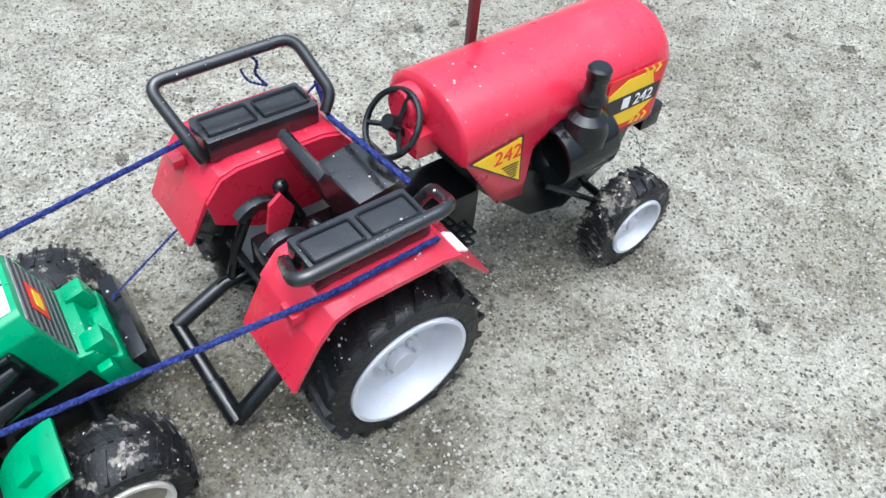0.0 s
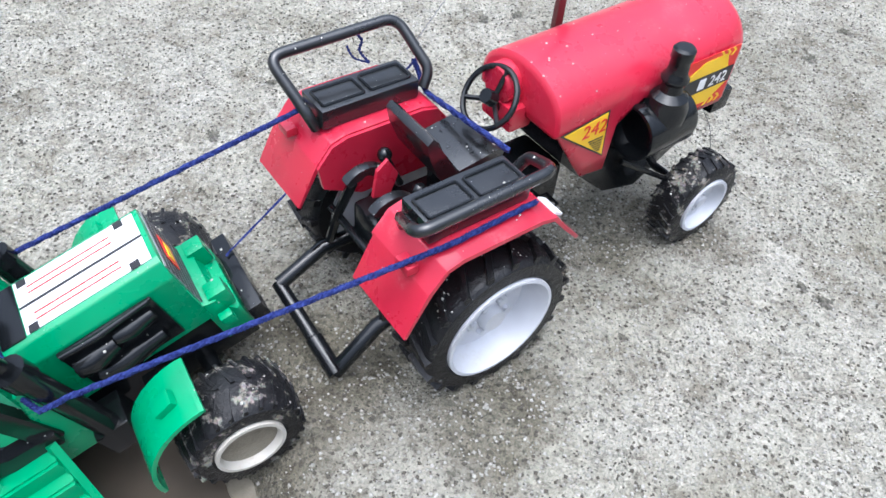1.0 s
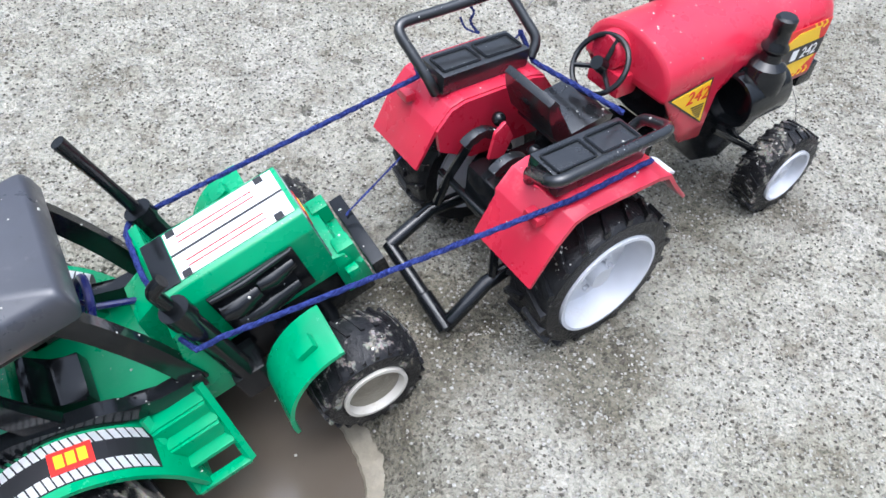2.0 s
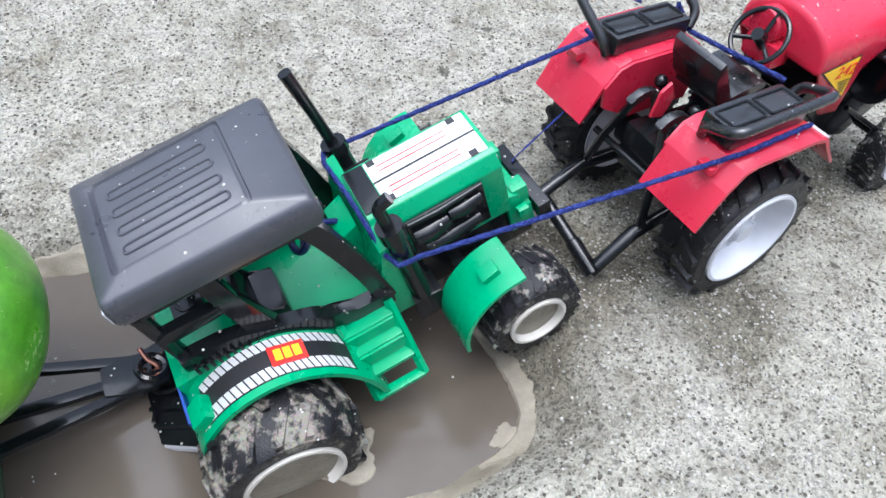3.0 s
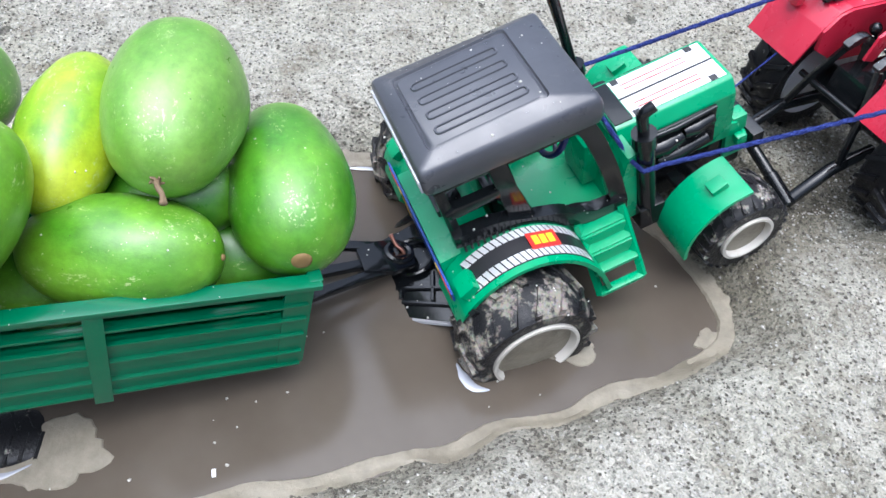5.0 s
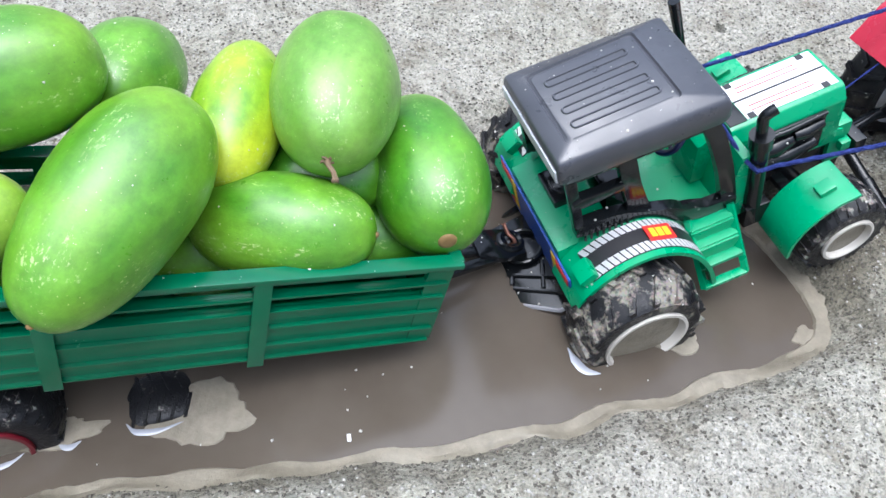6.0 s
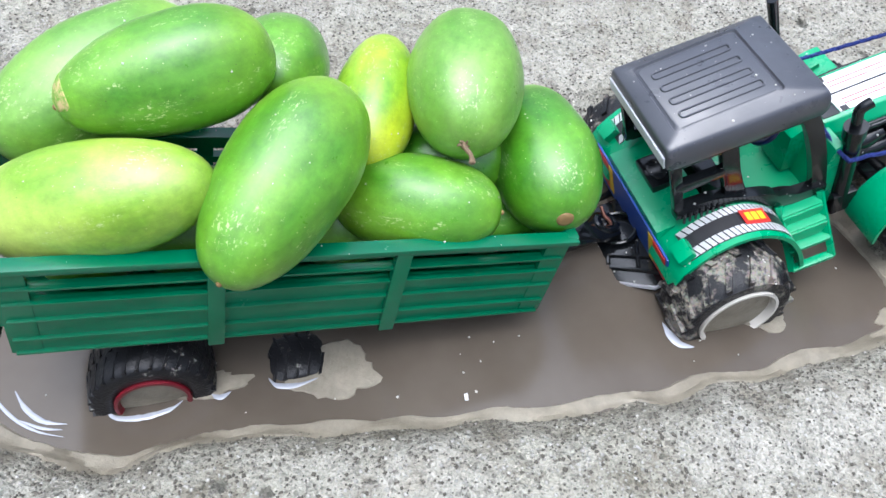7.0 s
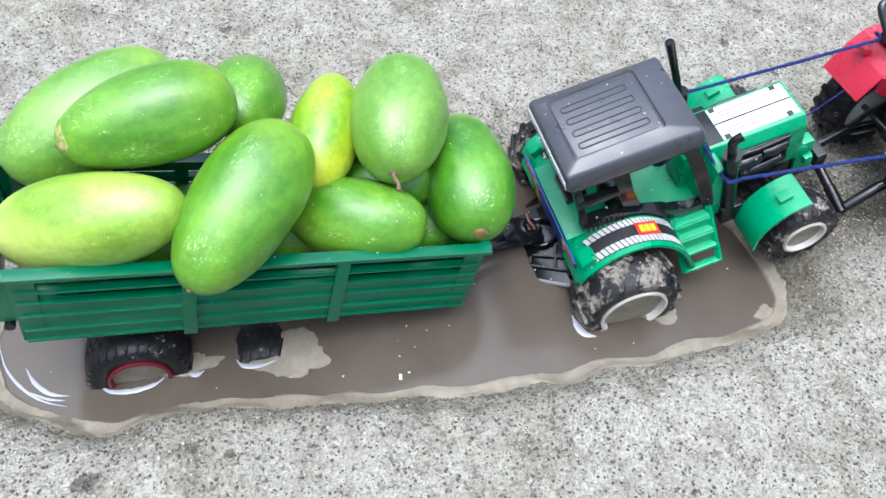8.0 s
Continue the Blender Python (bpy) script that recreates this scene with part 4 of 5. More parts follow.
    part("roof_edge", bx((-0.0215, 0, 0.0815), (0.0010, 0.060, 0.0070), 0.0003), WHITE, roof, "scuffed pale rear edge")
    # rear vent on the deck, tail
    vent = part("deck_vent", bx((-0.0100, 0.0045, 0.0305), (0.014, 0.022, 0.005), 0.0014), BLACK, t)
    part("vent_ring", tube(bmesh.new(), [(-0.0100 + 0.0042 * math.cos(a), 0.0045 + 0.0065 * math.sin(a), 0.0331) for a in (2 * math.pi * k / 20 for k in range(21))], 0.0008, 6, False), BLACK, vent)
    part("tail_panel", bx((-0.0268, 0, 0.0080), (0.0012, 0.090, 0.030), 0.0004), STICKER_BLUE, t, "blue tail panel with red and yellow sticker", False)
    for y in (-0.036, 0.036):
        part("tail_sticker", bx((-0.0276, y, 0.0100), (0.0004, 0.014, 0.022), 0), STICKER_RED, t, "", False)
        part("tail_sticker", bx((-0.0276, y * 0.72, 0.0100), (0.0004, 0.005, 0.022), 0), STICKER_YELLOW, t, "", False)
    flat = Matrix.Translation((0, 0, -0.0030)) @ Matrix.Rotation(radians(-90), 4, "X")
    hitch = part("tow_plate", prism(bmesh.new(), [(-0.062, -0.022), (-0.062, -0.002), (-0.047, 0.020), (-0.022, 0.022), (-0.022, -0.041), (-0.033, -0.042)], 0.0, 0.0030, 0.0006), BLACK, t, "black tow plate with ring coupling", True, flat)
    part("tow_ring", tube(bmesh.new(), [(-0.0360 + 0.0105 * math.cos(a), 0.000 + 0.0105 * math.sin(a), -0.0005) for a in (2 * math.pi * k / 28 for k in range(29))], 0.0014, 8, False), BLACK, t)
    part("tow_pin", cyl((-0.0440, 0.003, -0.006), (-0.0440, 0.003, 0.006), 0.003, 12), BLACK, t)
    for p, q in (((-0.050, -0.021), (-0.026, -0.036)), ((-0.050, -0.012), (-0.026, -0.025)), ((-0.050, -0.019), (-0.046, -0.009)), ((-0.036, -0.028), (-0.030, -0.012))):
        part("plate_rib", tube(bmesh.new(), [(*p, -0.0022), (*q, -0.0022)], 0.0012, 6), BLACK, t)
    # grey colour stands for the wet sheen on the black plate's edge
    part("plate_lip", tube(bmesh.new(), [(-0.062, -0.0225, -0.0045), (-0.033, -0.0425, -0.0045), (-0.023, -0.0415, -0.0045)], 0.0014, 6), STICKER_GREY, t, "wet lip of the tow plate with its sheen painted grey")
    for s in (-1, 1):
        part("lower_link", tube(bmesh.new(), [(-0.020, s * 0.034, -0.010), (-0.035, s * 0.029, -0.009), (-0.058, s * 0.019, -0.0085)], 0.0020, 8), BLACK, t)
    # exhausts
    ex = part("exhaust", tube(bmesh.new(), [(0.0800, -0.030, -0.012), (0.0790, -0.030, 0.020), (0.0780, -0.030, 0.0515)], 0.0047, 16), BLACK, t, "short black exhaust with a bent tip")
    part("exhaust_collar", tube(bmesh.new(), [(0.0781, -0.030, 0.0455), (0.0779, -0.030, 0.0530)], 0.0057, 16), BLACK, ex)
    part("exhaust_tip", tube(bmesh.new(), rounded([(0.0778, -0.030, 0.052), (0.0768, -0.030, 0.0655), (0.0825, -0.0305, 0.0680)], 0.003), 0.0027, 12), BLACK, ex)
    part("exhaust_base", bx((0.0805, -0.0265, -0.006), (0.0135, 0.016, 0.015), 0.001), BLACK, ex)
    ex = part("exhaust", tube(bmesh.new(), [(0.0795, 0.031, -0.005), (0.0780, 0.0345, 0.018), (0.0770, 0.0375, 0.038)], 0.0050, 16), BLACK, t, "tall slim black exhaust pipe")
    part("exhaust_collar", tube(bmesh.new(), [(0.0772, 0.0370, 0.0345), (0.0769, 0.0377, 0.0400)], 0.0060, 16), BLACK, ex)
    part("exhaust_tip", tube(bmesh.new(), [(0.0770, 0.0375, 0.038), (0.0748, 0.0398, 0.060), (0.0720, 0.0420, 0.0822)], [0.0028, 0.0025, 0.0030], 12), BLACK, ex)
    part("fuel_tank", bx((0.0800, 0.020, 0.020), (0.016, 0.012, 0.028), 0.003), BLACK, t)
    # wheels
    for s in (-1, 1):
        turn = Matrix.Identity(4) if s < 0 else Matrix.Rotation(radians(180), 4, "Z")
        wheel("rear_wheel", t, Matrix.Translation((-0.003, s * 0.0755, -0.005)) @ turn, 0.0340, 0.030, 0.0212, TYRE_MUDDY, CREAM, 16, 0.0020, 0.4, "mud-stained white rim", SILT, 0.93)
        wheel("front_wheel", t, Matrix.Translation((0.118, s * 0.0595, -0.0215)) @ turn, 0.0245, 0.026, 0.0138, TYRE_SANDY, CREAM, 24, 0.0008, 0.35, "mud-stained white rim", SILT, 0.94)
    return t


green_tractor()


# ---- the trailer ----
def trailer():
    t = thing("toy_trailer", TRAILER_AT, "dark green plastic toy trailer with slatted sides, loaded with green gourds", "toy trailer")
    L0, L1, H, Y = -0.117, 0.117, 0.0535, 0.0350
    part("bed", bx((0, 0, 0.003), (L1 - L0, 2 * Y - 0.002, 0.004), 0.0006), TRAILER_GREEN, t)
    for s in (-1, 1):
        side = new("side_wall")
        side.parent = t
        tagged(side, "slatted dark green side wall")
        y = s * Y
        part("top_rail", bx((-0.0050, y + s * 0.0012, H - 0.0012), (L1 - L0 + 0.0140, 0.0070, 0.0026), 0.0007), TRAILER_GREEN, side)
        part("rear_panel", bx((L0 - 0.0048, y, 0.0350), (0.0110, 0.0028, 0.0345), 0.0006), TRAILER_GREEN, side)
        # horizontal boards with open slots between the upper ones
        for z0, z1 in ((0.0462, 0.0520), (0.0376, 0.0414), (0.0222, 0.0326), (0.0102, 0.0222), (0.0, 0.0102)):
            part("board", bx((0, y, (z0 + z1) / 2), (L1 - L0 - 0.001, 0.0026, z1 - z0 - 0.0001), 0.0004), TRAILER_GREEN, side)
        for z in (0.0406, 0.0319, 0.0216, 0.0098, 0.0010):
            part("board_ridge", bx((0, y + s * 0.0016, z), (L1 - L0 - 0.004, 0.0032, 0.0013), 0.0004), TRAILER_GREEN, side)
        for x in (0.0375, -0.0385):
            part("post", bx((x, y + s * 0.0016, 0.0245), (0.0070, 0.0052, 0.0545), 0.0006), TRAILER_GREEN, side)
        for x in (L1 - 0.006, L0 + 0.006):
            part("post", bx((x, y + s * 0.0003, 0.0265), (0.0115, 0.0030, 0.0525), 0.0006), TRAILER_GREEN, side)
    front = part("front_wall", bx((L1 - 0.0015, 0, 0.027), (0.003, 2 * Y, 0.052), 0.0006), TRAILER_GREEN, t)
    part("top_rail", bx((L1, 0, H - 0.002), (0.0055, 2 * Y + 0.004, 0.0045), 0.0007), TRAILER_GREEN, front)
    tail = new("tail_gate")
    tail.parent = t
    tagged(tail, "thin slatted dark green tail gate")
    part("top_rail", bx((L0 - 0.0095, 0, H - 0.0012), (0.0060, 2 * Y - 0.0060, 0.0026), 0.0007), TRAILER_GREEN, tail)
    part("panel", bx((L0 - 0.0090, 0, 0.0265), (0.0026, 2 * Y - 0.0030, 0.0170), 0.0006), TRAILER_GREEN, tail)
    for k in range(9):
        part("slat", bx((L0 - 0.0090, -0.0300 + k * 0.0075, 0.0430), (0.0024, 0.0040, 0.0170), 0.0005), TRAILER_GREEN, tail)
    for s in (-1, 1):
        part("latch", cyl((L0 - 0.0035, s * (Y + 0.0032), 0.0150), (L0 - 0.0035, s * (Y - 0.004), 0.0150), 0.0026, 12), BLACK, tail)
    part("chassis", bx((-0.01, 0, -0.005), (0.21, 0.030, 0.010), 0.0015), BLACK, t)
    # drawbar: flat bars meeting at a pierced plate
    for p, q in (((0.112, -0.0080), (0.170, 0.0075)), ((0.112, 0.0330), (0.178, 0.0215)), ((0.112, 0.0080), (0.160, 0.0125))):
        a, b = Vector((*p, 0.0015)), Vector((*q, 0.0035))
        d = b - a
        turn = Matrix.Translation((a + b) / 2) @ Matrix.Rotation(math.atan2(d.y, d.x), 4, "Z")
        part("drawbar_arm", bx((0, 0, 0), (d.length + 0.004, 0.0052, 0.0030), 0.0006, turn), BLACK, t)
    part("drawbar_plate", prism(bmesh.new(), [(0.157, 0.006), (0.172, 0.0035), (0.184, 0.0070), (0.186, 0.0150), (0.180, 0.0245), (0.168, 0.0250), (0.157, 0.0205)], 0.0, 0.0030, 0.0006), BLACK, t, "", True, Matrix.Translation((0, 0, 0.0050)) @ Matrix.Rotation(radians(-90), 4, "X"))
    part("drawbar_eye", tube(bmesh.new(), [(0.178 + 0.006 * math.cos(a), 0.0155 + 0.006 * math.sin(a), 0.0045) for a in (2 * math.pi * k / 20 for k in range(21))], 0.0022, 8, False), BLACK, t)
    wire = part("wire_pin", tube(bmesh.new(), smooth_line([(0.181, 0.0130, 0.001), (0.180, 0.0155, 0.006), (0.1765, 0.0180, 0.0085), (0.1740, 0.0215, 0.0125)], 5), 0.0011, 8), COPPER, t, "twisted copper wire pin")
    for x, z in ((-0.066, -0.0400), (0.004, -0.0580)):
        part("axle", cyl((x, -0.030, z), (x, 0.030, z), 0.003, 12), BLACK, t)
        for s in (-1, 1):
            turn = Matrix.Identity(4) if s < 0 else Matrix.Rotation(radians(180), 4, "Z")
            wheel("wheel", t, Matrix.Translation((x, s * 0.0415, z)) @ turn, 0.0285, 0.026, 0.0165, TYRE, RED_RIM, 30, 0.0006, 0.3, "dark red rim", SILT, 0.96)
    return t


trailer()


# ---- the gourds heaped on the trailer ----
def gourd_material(name, deep, pale, patch):
    """Waxy gourd skin: blotched green with chains of pale flecks along the fruit and dark specks."""
    m = Mat(name, deep, 0.34, spec=0.45, coat=0.45)
    m.set("Coat Roughness", 0.30)
    body = m.mix(m.grey(m.noise(42, 6, 0.7, (1, 1, 0.6)), 0.36, 0.66), deep, pale)
    body = m.mix(m.grey(m.noise(17, 3, 0.5), 0.44, 0.72, 0, patch[3]), body, patch[:3])
    mottle = m.grey(m.noise(190, 5, 0.75), 0.35, 0.70, 0.82, 1.16)
    body = m.mix(1.0, body, mottle, "MULTIPLY")
    bands = m.grey(m.noise(60, 3, 0.6, (1, 1, 0.10)), 0.54, 0.68)
    body = m.mix(m.mix(1.0, bands, (0.22, 0.22, 0.22), "MULTIPLY"), body, tuple(min(1, c * 1.4 + 0.02) for c in pale))
    flecks = m.grey(m.noise(650, 4, 0.75, (1, 1, 0.5)), 0.56, 0.62)
    zone = m.grey(m.noise(75, 4, 0.65, (1, 1, 0.28)), 0.54, 0.60)
    body = m.mix(m.mix(1.0, m.mix(1.0, flecks, zone, "MULTIPLY"), (0.7, 0.7, 0.7), "MULTIPLY"), body, (0.44, 0.52, 0.24))
    dots = m.grey(m.voronoi(330), 0.05, 0.09, 0.75, 0)
    body = m.mix(dots, body, (0.46, 0.52, 0.22))
    specks = m.grey(m.voronoi(150), 0.030, 0.045, 0.8, 0)
    body = m.mix(specks, body, (0.03, 0.03, 0.02))
    m.link(body, "Base Color")
    m.link(m.grey(m.noise(55, 5, 0.7), 0.3, 0.75, 0.26, 0.55), "Roughness")
    m.bump(m.noise(60, 4), 0.25, 0.002)
    m.bump(m.noise(420, 4, 0.75, (1, 1, 0.5)), 0.25, 0.0005)
    return m.m


G_DEEP = gourd_material("deep_green_gourd", (0.030, 0.145, 0.003), (0.085, 0.265, 0.013), (0.17, 0.34, 0.010, 0.6))
G_MID = gourd_material("mid_green_gourd", (0.046, 0.170, 0.004), (0.115, 0.300, 0.018), (0.20, 0.36, 0.012, 0.6))
G_PALE = gourd_material("pale_green_gourd", (0.080, 0.220, 0.016), (0.160, 0.32, 0.050), (0.20, 0.36, 0.035, 0.6))
G_LIGHT = gourd_material("light_green_gourd", (0.13, 0.28, 0.010), (0.26, 0.41, 0.035), (0.44, 0.52, 0.12, 0.8))
G_YELLOW = gourd_material("yellow_green_gourd", (0.12, 0.28, 0.008), (0.28, 0.42, 0.012), (0.50, 0.52, 0.012, 0.7))
SCAR = plastic("dry_brown_scar", (0.19, 0.115, 0.038), 0.8, (0.5, 0.42, 0.3), 0.5, 0.0)
def cork_material():
    m = Mat("corky_skin", (0.36, 0.26, 0.11), 0.8)
    m.link(m.mix(m.grey(m.noise(260, 5, 0.75), 0.42, 0.60), (0.12, 0.26, 0.02), (0.44, 0.33, 0.15)), "Base Color")
    m.bump(m.noise(600, 4), 0.4, 0.0006)
    return m.m


CORK = cork_material()
STEM = plastic("dry_stem", (0.15, 0.10, 0.055), 0.85, (0.45, 0.4, 0.3), 0.5, 0.0)


def gourd(at, axis, length, width, material, label, seed, taper=0.12, end="", bend=0.0):
    """A plump gourd; its blossom end points along axis. at: the middle, in the heap's frame."""
    d = (HEAP_AT.to_3x3() @ Vector(axis)).normalized()
    m = Matrix.Translation(HEAP_AT @ Vector(at)) @ d.to_track_quat("Z", "Y").to_matrix().to_4x4()
    g = thing("gourd", m, label, "gourd", "gourds on the trailer")
    bm = bmesh.new()
    nu, nv = 36, 28
    rows = []
    for j in range(nv + 1):
        a = math.pi * j / nv
        s = -math.cos(a)
        r = math.sin(a) ** 0.86 * (1 - taper * s) * width / 2
        row = []
        for i in range(nu):
            b = 2 * math.pi * i / nu
            lump = 1 + 0.035 * noise.noise(Vector((1.3 * math.cos(b) + seed, 1.3 * math.sin(b), 1.6 * s))) + 0.012 * math.cos(5 * b + seed)
            row.append(bm.verts.new((r * lump * math.cos(b) + bend * (s * s - 0.4), r * lump * math.sin(b), s * length / 2)) if 0 < j < nv else None)
        rows.append(row)
    lo, hi = bm.verts.new((bend * 0.6, 0, -length / 2)), bm.verts.new((bend * 0.6, 0, length / 2))
    for i in range(nu):
        k = (i + 1) % nu
        bm.faces.new((lo, rows[1][k], rows[1][i])), bm.faces.new((hi, rows[nv - 1][i], rows[nv - 1][k]))
        for j in range(1, nv - 1):
            bm.faces.new((rows[j][i], rows[j][k], rows[j + 1][k], rows[j + 1][i]))
    part("skin", bm, material, g)
    if end == "scar":
        bm = lathe(bmesh.new(), [(0, 0.0007), (0.0018, 0.0008), (0.0030, 0.0006), (0.0040, -0.0001), (0.0044, -0.0012)], 18, Matrix.Translation((bend * 0.6, 0, length / 2 + 0.0001)) @ Matrix.Rotation(radians(90), 4, "X"))
        part("blossom_scar", bm, SCAR, g, "round brown blossom scar")
    if end == "stem":
        bm = bmesh.new()
        z = length / 2
        tube(bm, smooth_line([(bend * 0.6, 0, z - 0.001), (bend * 0.6 + 0.0010, 0.0006, z + 0.003), (bend * 0.6 + 0.0032, 0.0004, z + 0.0065), (bend * 0.6 + 0.0040, -0.001, z + 0.010)], 4), [0.0015, 0.0013, 0.0012, 0.0010, 0.0010, 0.0010, 0.0011, 0.0010, 0.0010, 0.0010, 0.0012, 0.0016, 0.0012], 7)
        for k in range(5):
            a = 2 * math.pi * k / 5 + seed
            tube(bm, [(bend * 0.6, 0, z + 0.0004), (bend * 0.6 + 0.0018 * math.cos(a), 0.0018 * math.sin(a), z - 0.0002), (bend * 0.6 + 0.0028 * math.cos(a + 0.3), 0.0028 * math.sin(a + 0.3), z + 0.0002)], [0.0009, 0.0008, 0.0003], 5)
        part("dry_stem", bm, STEM, g, "shrivelled brown stem")
    if end in ("tip", "stain"):
        bm = lathe(bmesh.new(), [(0, 0.0015), (0.0009, 0.0012), (0.0016, 0.0), (0.0024, -0.0012)], 12, Matrix.Translation((bend * 0.6, 0, length / 2 - 0.0004)) @ Matrix.Rotation(radians(90), 4, "X"))
        part("blossom_scar", bm, SCAR, g, "small brown tip")
    if end == "stain":
        out_ = m.to_3x3().transposed() @ Vector((-0.25, -0.55, 0.8))
        stain_at = math.atan2(out_.y, out_.x)
        bm, rows_ = bmesh.new(), []
        for j in range(9):
            a = math.pi * (0.985 - 0.022 * j)
            row = []
            for i in range(13):
                b = stain_at + (i - 6) * 0.20 * (0.55 + 0.45 * math.sin(math.pi * (j + 1) / 10)) + 0.05 * math.sin(j * 1.7)
                sn = -math.cos(a)
                rim = i in (0, 12) or j in (0, 8)
                r = math.sin(a) ** 0.86 * (1 - taper * sn) * width / 2
                lump = 1 + 0.035 * noise.noise(Vector((1.3 * math.cos(b) + seed, 1.3 * math.sin(b), 1.6 * sn))) + 0.012 * math.cos(5 * b + seed)
                k = r * lump + (-0.0012 if rim else 0.0003 + 0.0004 * noise.noise(Vector((i * 0.9, j * 0.9, seed))))
                row.append(bm.verts.new((k * math.cos(b) + bend * (sn * sn - 0.4), k * math.sin(b), sn * length / 2)))
            rows_.append(row)
        for p, q in zip(rows_, rows_[1:]):
            for i in range(12):
                bm.faces.new((p[i], p[i + 1], q[i + 1], q[i]))
        part("corky_patch", bm, CORK, g, "dry brown corky patch near the tip")
    return g


gourd((0.1178, 0.0156, 0.0583), (-0.089, -0.995, 0.055), 0.0902, 0.0525, G_DEEP, "deep green speckled gourd with a brown blossom scar", 1.0, -0.09, "scar")
gourd((0.0771, 0.0310, 0.0902), (-0.269, -0.962, -0.039), 0.0802, 0.0532, G_PALE, "pale green gourd with a dry stem on top of the heap", 2.0, 0.05, "stem")
gourd((0.0507, -0.0084, 0.0545), (0.917, -0.363, 0.164), 0.0761, 0.0450, G_MID, "green gourd lying along the trailer side", 3.0, 0.0, "tip")
gourd((0.0386, 0.0379, 0.0750), (0.296, 0.925, 0.237), 0.0742, 0.0382, G_YELLOW, "ripening yellow-green gourd standing in the heap", 4.0, 0.06)
gourd((-0.0086, -0.0170, 0.0818), (-0.573, -0.758, -0.311), 0.0957, 0.0516, G_MID, "large green gourd hanging over the trailer side", 5.0, 0.12, "tip")
gourd((-0.0785, -0.0117, 0.0714), (0.922, -0.178, 0.342), 0.0943, 0.0468, G_LIGHT, "light yellowish green gourd lying along the side", 6.0, 0.06)
gourd((-0.0490, 0.0238, 0.1024), (-0.964, -0.188, -0.187), 0.0846, 0.0462, G_MID, "green gourd with a brown-stained tip on the heap", 7.0, 0.16, "stain")
gourd((-0.0019, 0.0581, 0.0816), (-0.188, -0.913, 0.362), 0.0695, 0.0424, G_MID, "green gourd seen end-on behind the heap", 8.0)
gourd((-0.0787, 0.0535, 0.0764), (-0.842, -0.485, -0.235), 0.0990, 0.0545, G_PALE, "pale green gourd leaning at the back", 9.0, 0.05)
gourd((0.0930, 0.0060, 0.0290), (1.0, -0.2, 0.1), 0.062, 0.0400, G_DEEP, "deep green gourd at the bottom of the heap", 10.0)
gourd((0.0300, 0.0100, 0.0270), (1.0, 0.1, 0.0), 0.072, 0.0440, G_DEEP, "deep green gourd at the bottom of the heap", 11.0)
gourd((-0.0400, 0.0100, 0.0330), (1.0, -0.1, 0.05), 0.076, 0.0500, G_DEEP, "deep green gourd at the bottom of the heap", 12.0)
gourd((-0.0840, 0.0100, 0.0320), (0.9, 0.4, 0.0), 0.060, 0.0460, G_DEEP, "deep green gourd at the bottom of the heap", 13.0)
gourd((0.0720, 0.0200, 0.0520), (0.8, -0.3, 0.3), 0.060, 0.0400, G_DEEP, "deep green gourd wedged in the heap", 14.0)


# ---- blue yarn between the tractors ----
def yarn(points, r, strands, label, turns=260.0, fibre=ROPE):
    """A twisted yarn along a line of points."""
    line = []
    pts = [Vector(p) for p in points]
    for a, b in zip(pts, pts[1:]):
        n = max(2, int((b - a).length / 0.0011))
        line += [a.lerp(b, k / n) for k in range(n)]
    line.append(pts[-1])
    rope = thing("yarn", Matrix.Identity(4), label, "yarn")
    for s in range(strands):
        path, along = [], 0.0
        for i, p in enumerate(line):
            d = (line[min(i + 1, len(line) - 1)] - line[max(i - 1, 0)]).normalized()
            side = d.cross(Vector((0, 0, 1))).normalized()
            up = side.cross(d)
            along += (p - line[i - 1]).length if i else 0
            a = along * 2 * math.pi * turns + 2 * math.pi * s / strands
            k = r * (0.62 + 0.10 * noise.noise(Vector((along * 300, s, r * 900))))
            path.append(p + side * k * math.cos(a) + up * k * math.sin(a))
        part("strand", tube(bmesh.new(), path, r * 0.62, 5), fibre, rope)
    return rope


def R(x, y, z):
    return RED_AT @ Vector((x, y, z))


def Gr(x, y, z):
    return GREEN_AT @ Vector((x, y, z))


near_run = [R(0.0150, -0.0490, 0.0922), R(-0.0250, -0.0500, 0.0922), Gr(0.0835, -0.0365, 0.0340), Gr(0.0745, -0.0360, 0.0345), Gr(0.0715, -0.0290, 0.0380), Gr(0.0705, 0.0000, 0.0460), Gr(0.0690, 0.0280, 0.0400), Gr(0.0710, 0.0400, 0.0350), Gr(0.0800, 0.0400, 0.0340), R(-0.0345, 0.0400, 0.0945), R(-0.0310, 0.0480, 0.0930)]
yarn(near_run, 0.00112, 3, "taut blue twisted yarn looped round both exhausts")
yarn([Gr(0.1475, 0.008, 0.0025), Gr(0.1490, 0.009, 0.0025), R(0.0230, 0.0440, 0.0960)], 0.00055, 2, "thin blue yarn from the bumper to the seat rail", 420.0)
yarn([R(0.0240, 0.0455, 0.0960), R(0.0200, 0.0300, 0.0900), R(0.0180, -0.0270, 0.0995)], 0.0012, 3, "blue twisted yarn tied across the driver's seat")
yarn([R(0.086, 0.0245, 0.204), R(0.0255, 0.0480, 0.1020)], 0.0003, 1, "thin pale thread from the rod to the rail", 300.0, STICKER_GREY)
yarn([R(0.086, 0.0245, 0.204), R(0.1600, 0.0100, 0.1120)], 0.0003, 1, "thin pale thread from the rod to the bonnet", 300.0, STICKER_GREY)
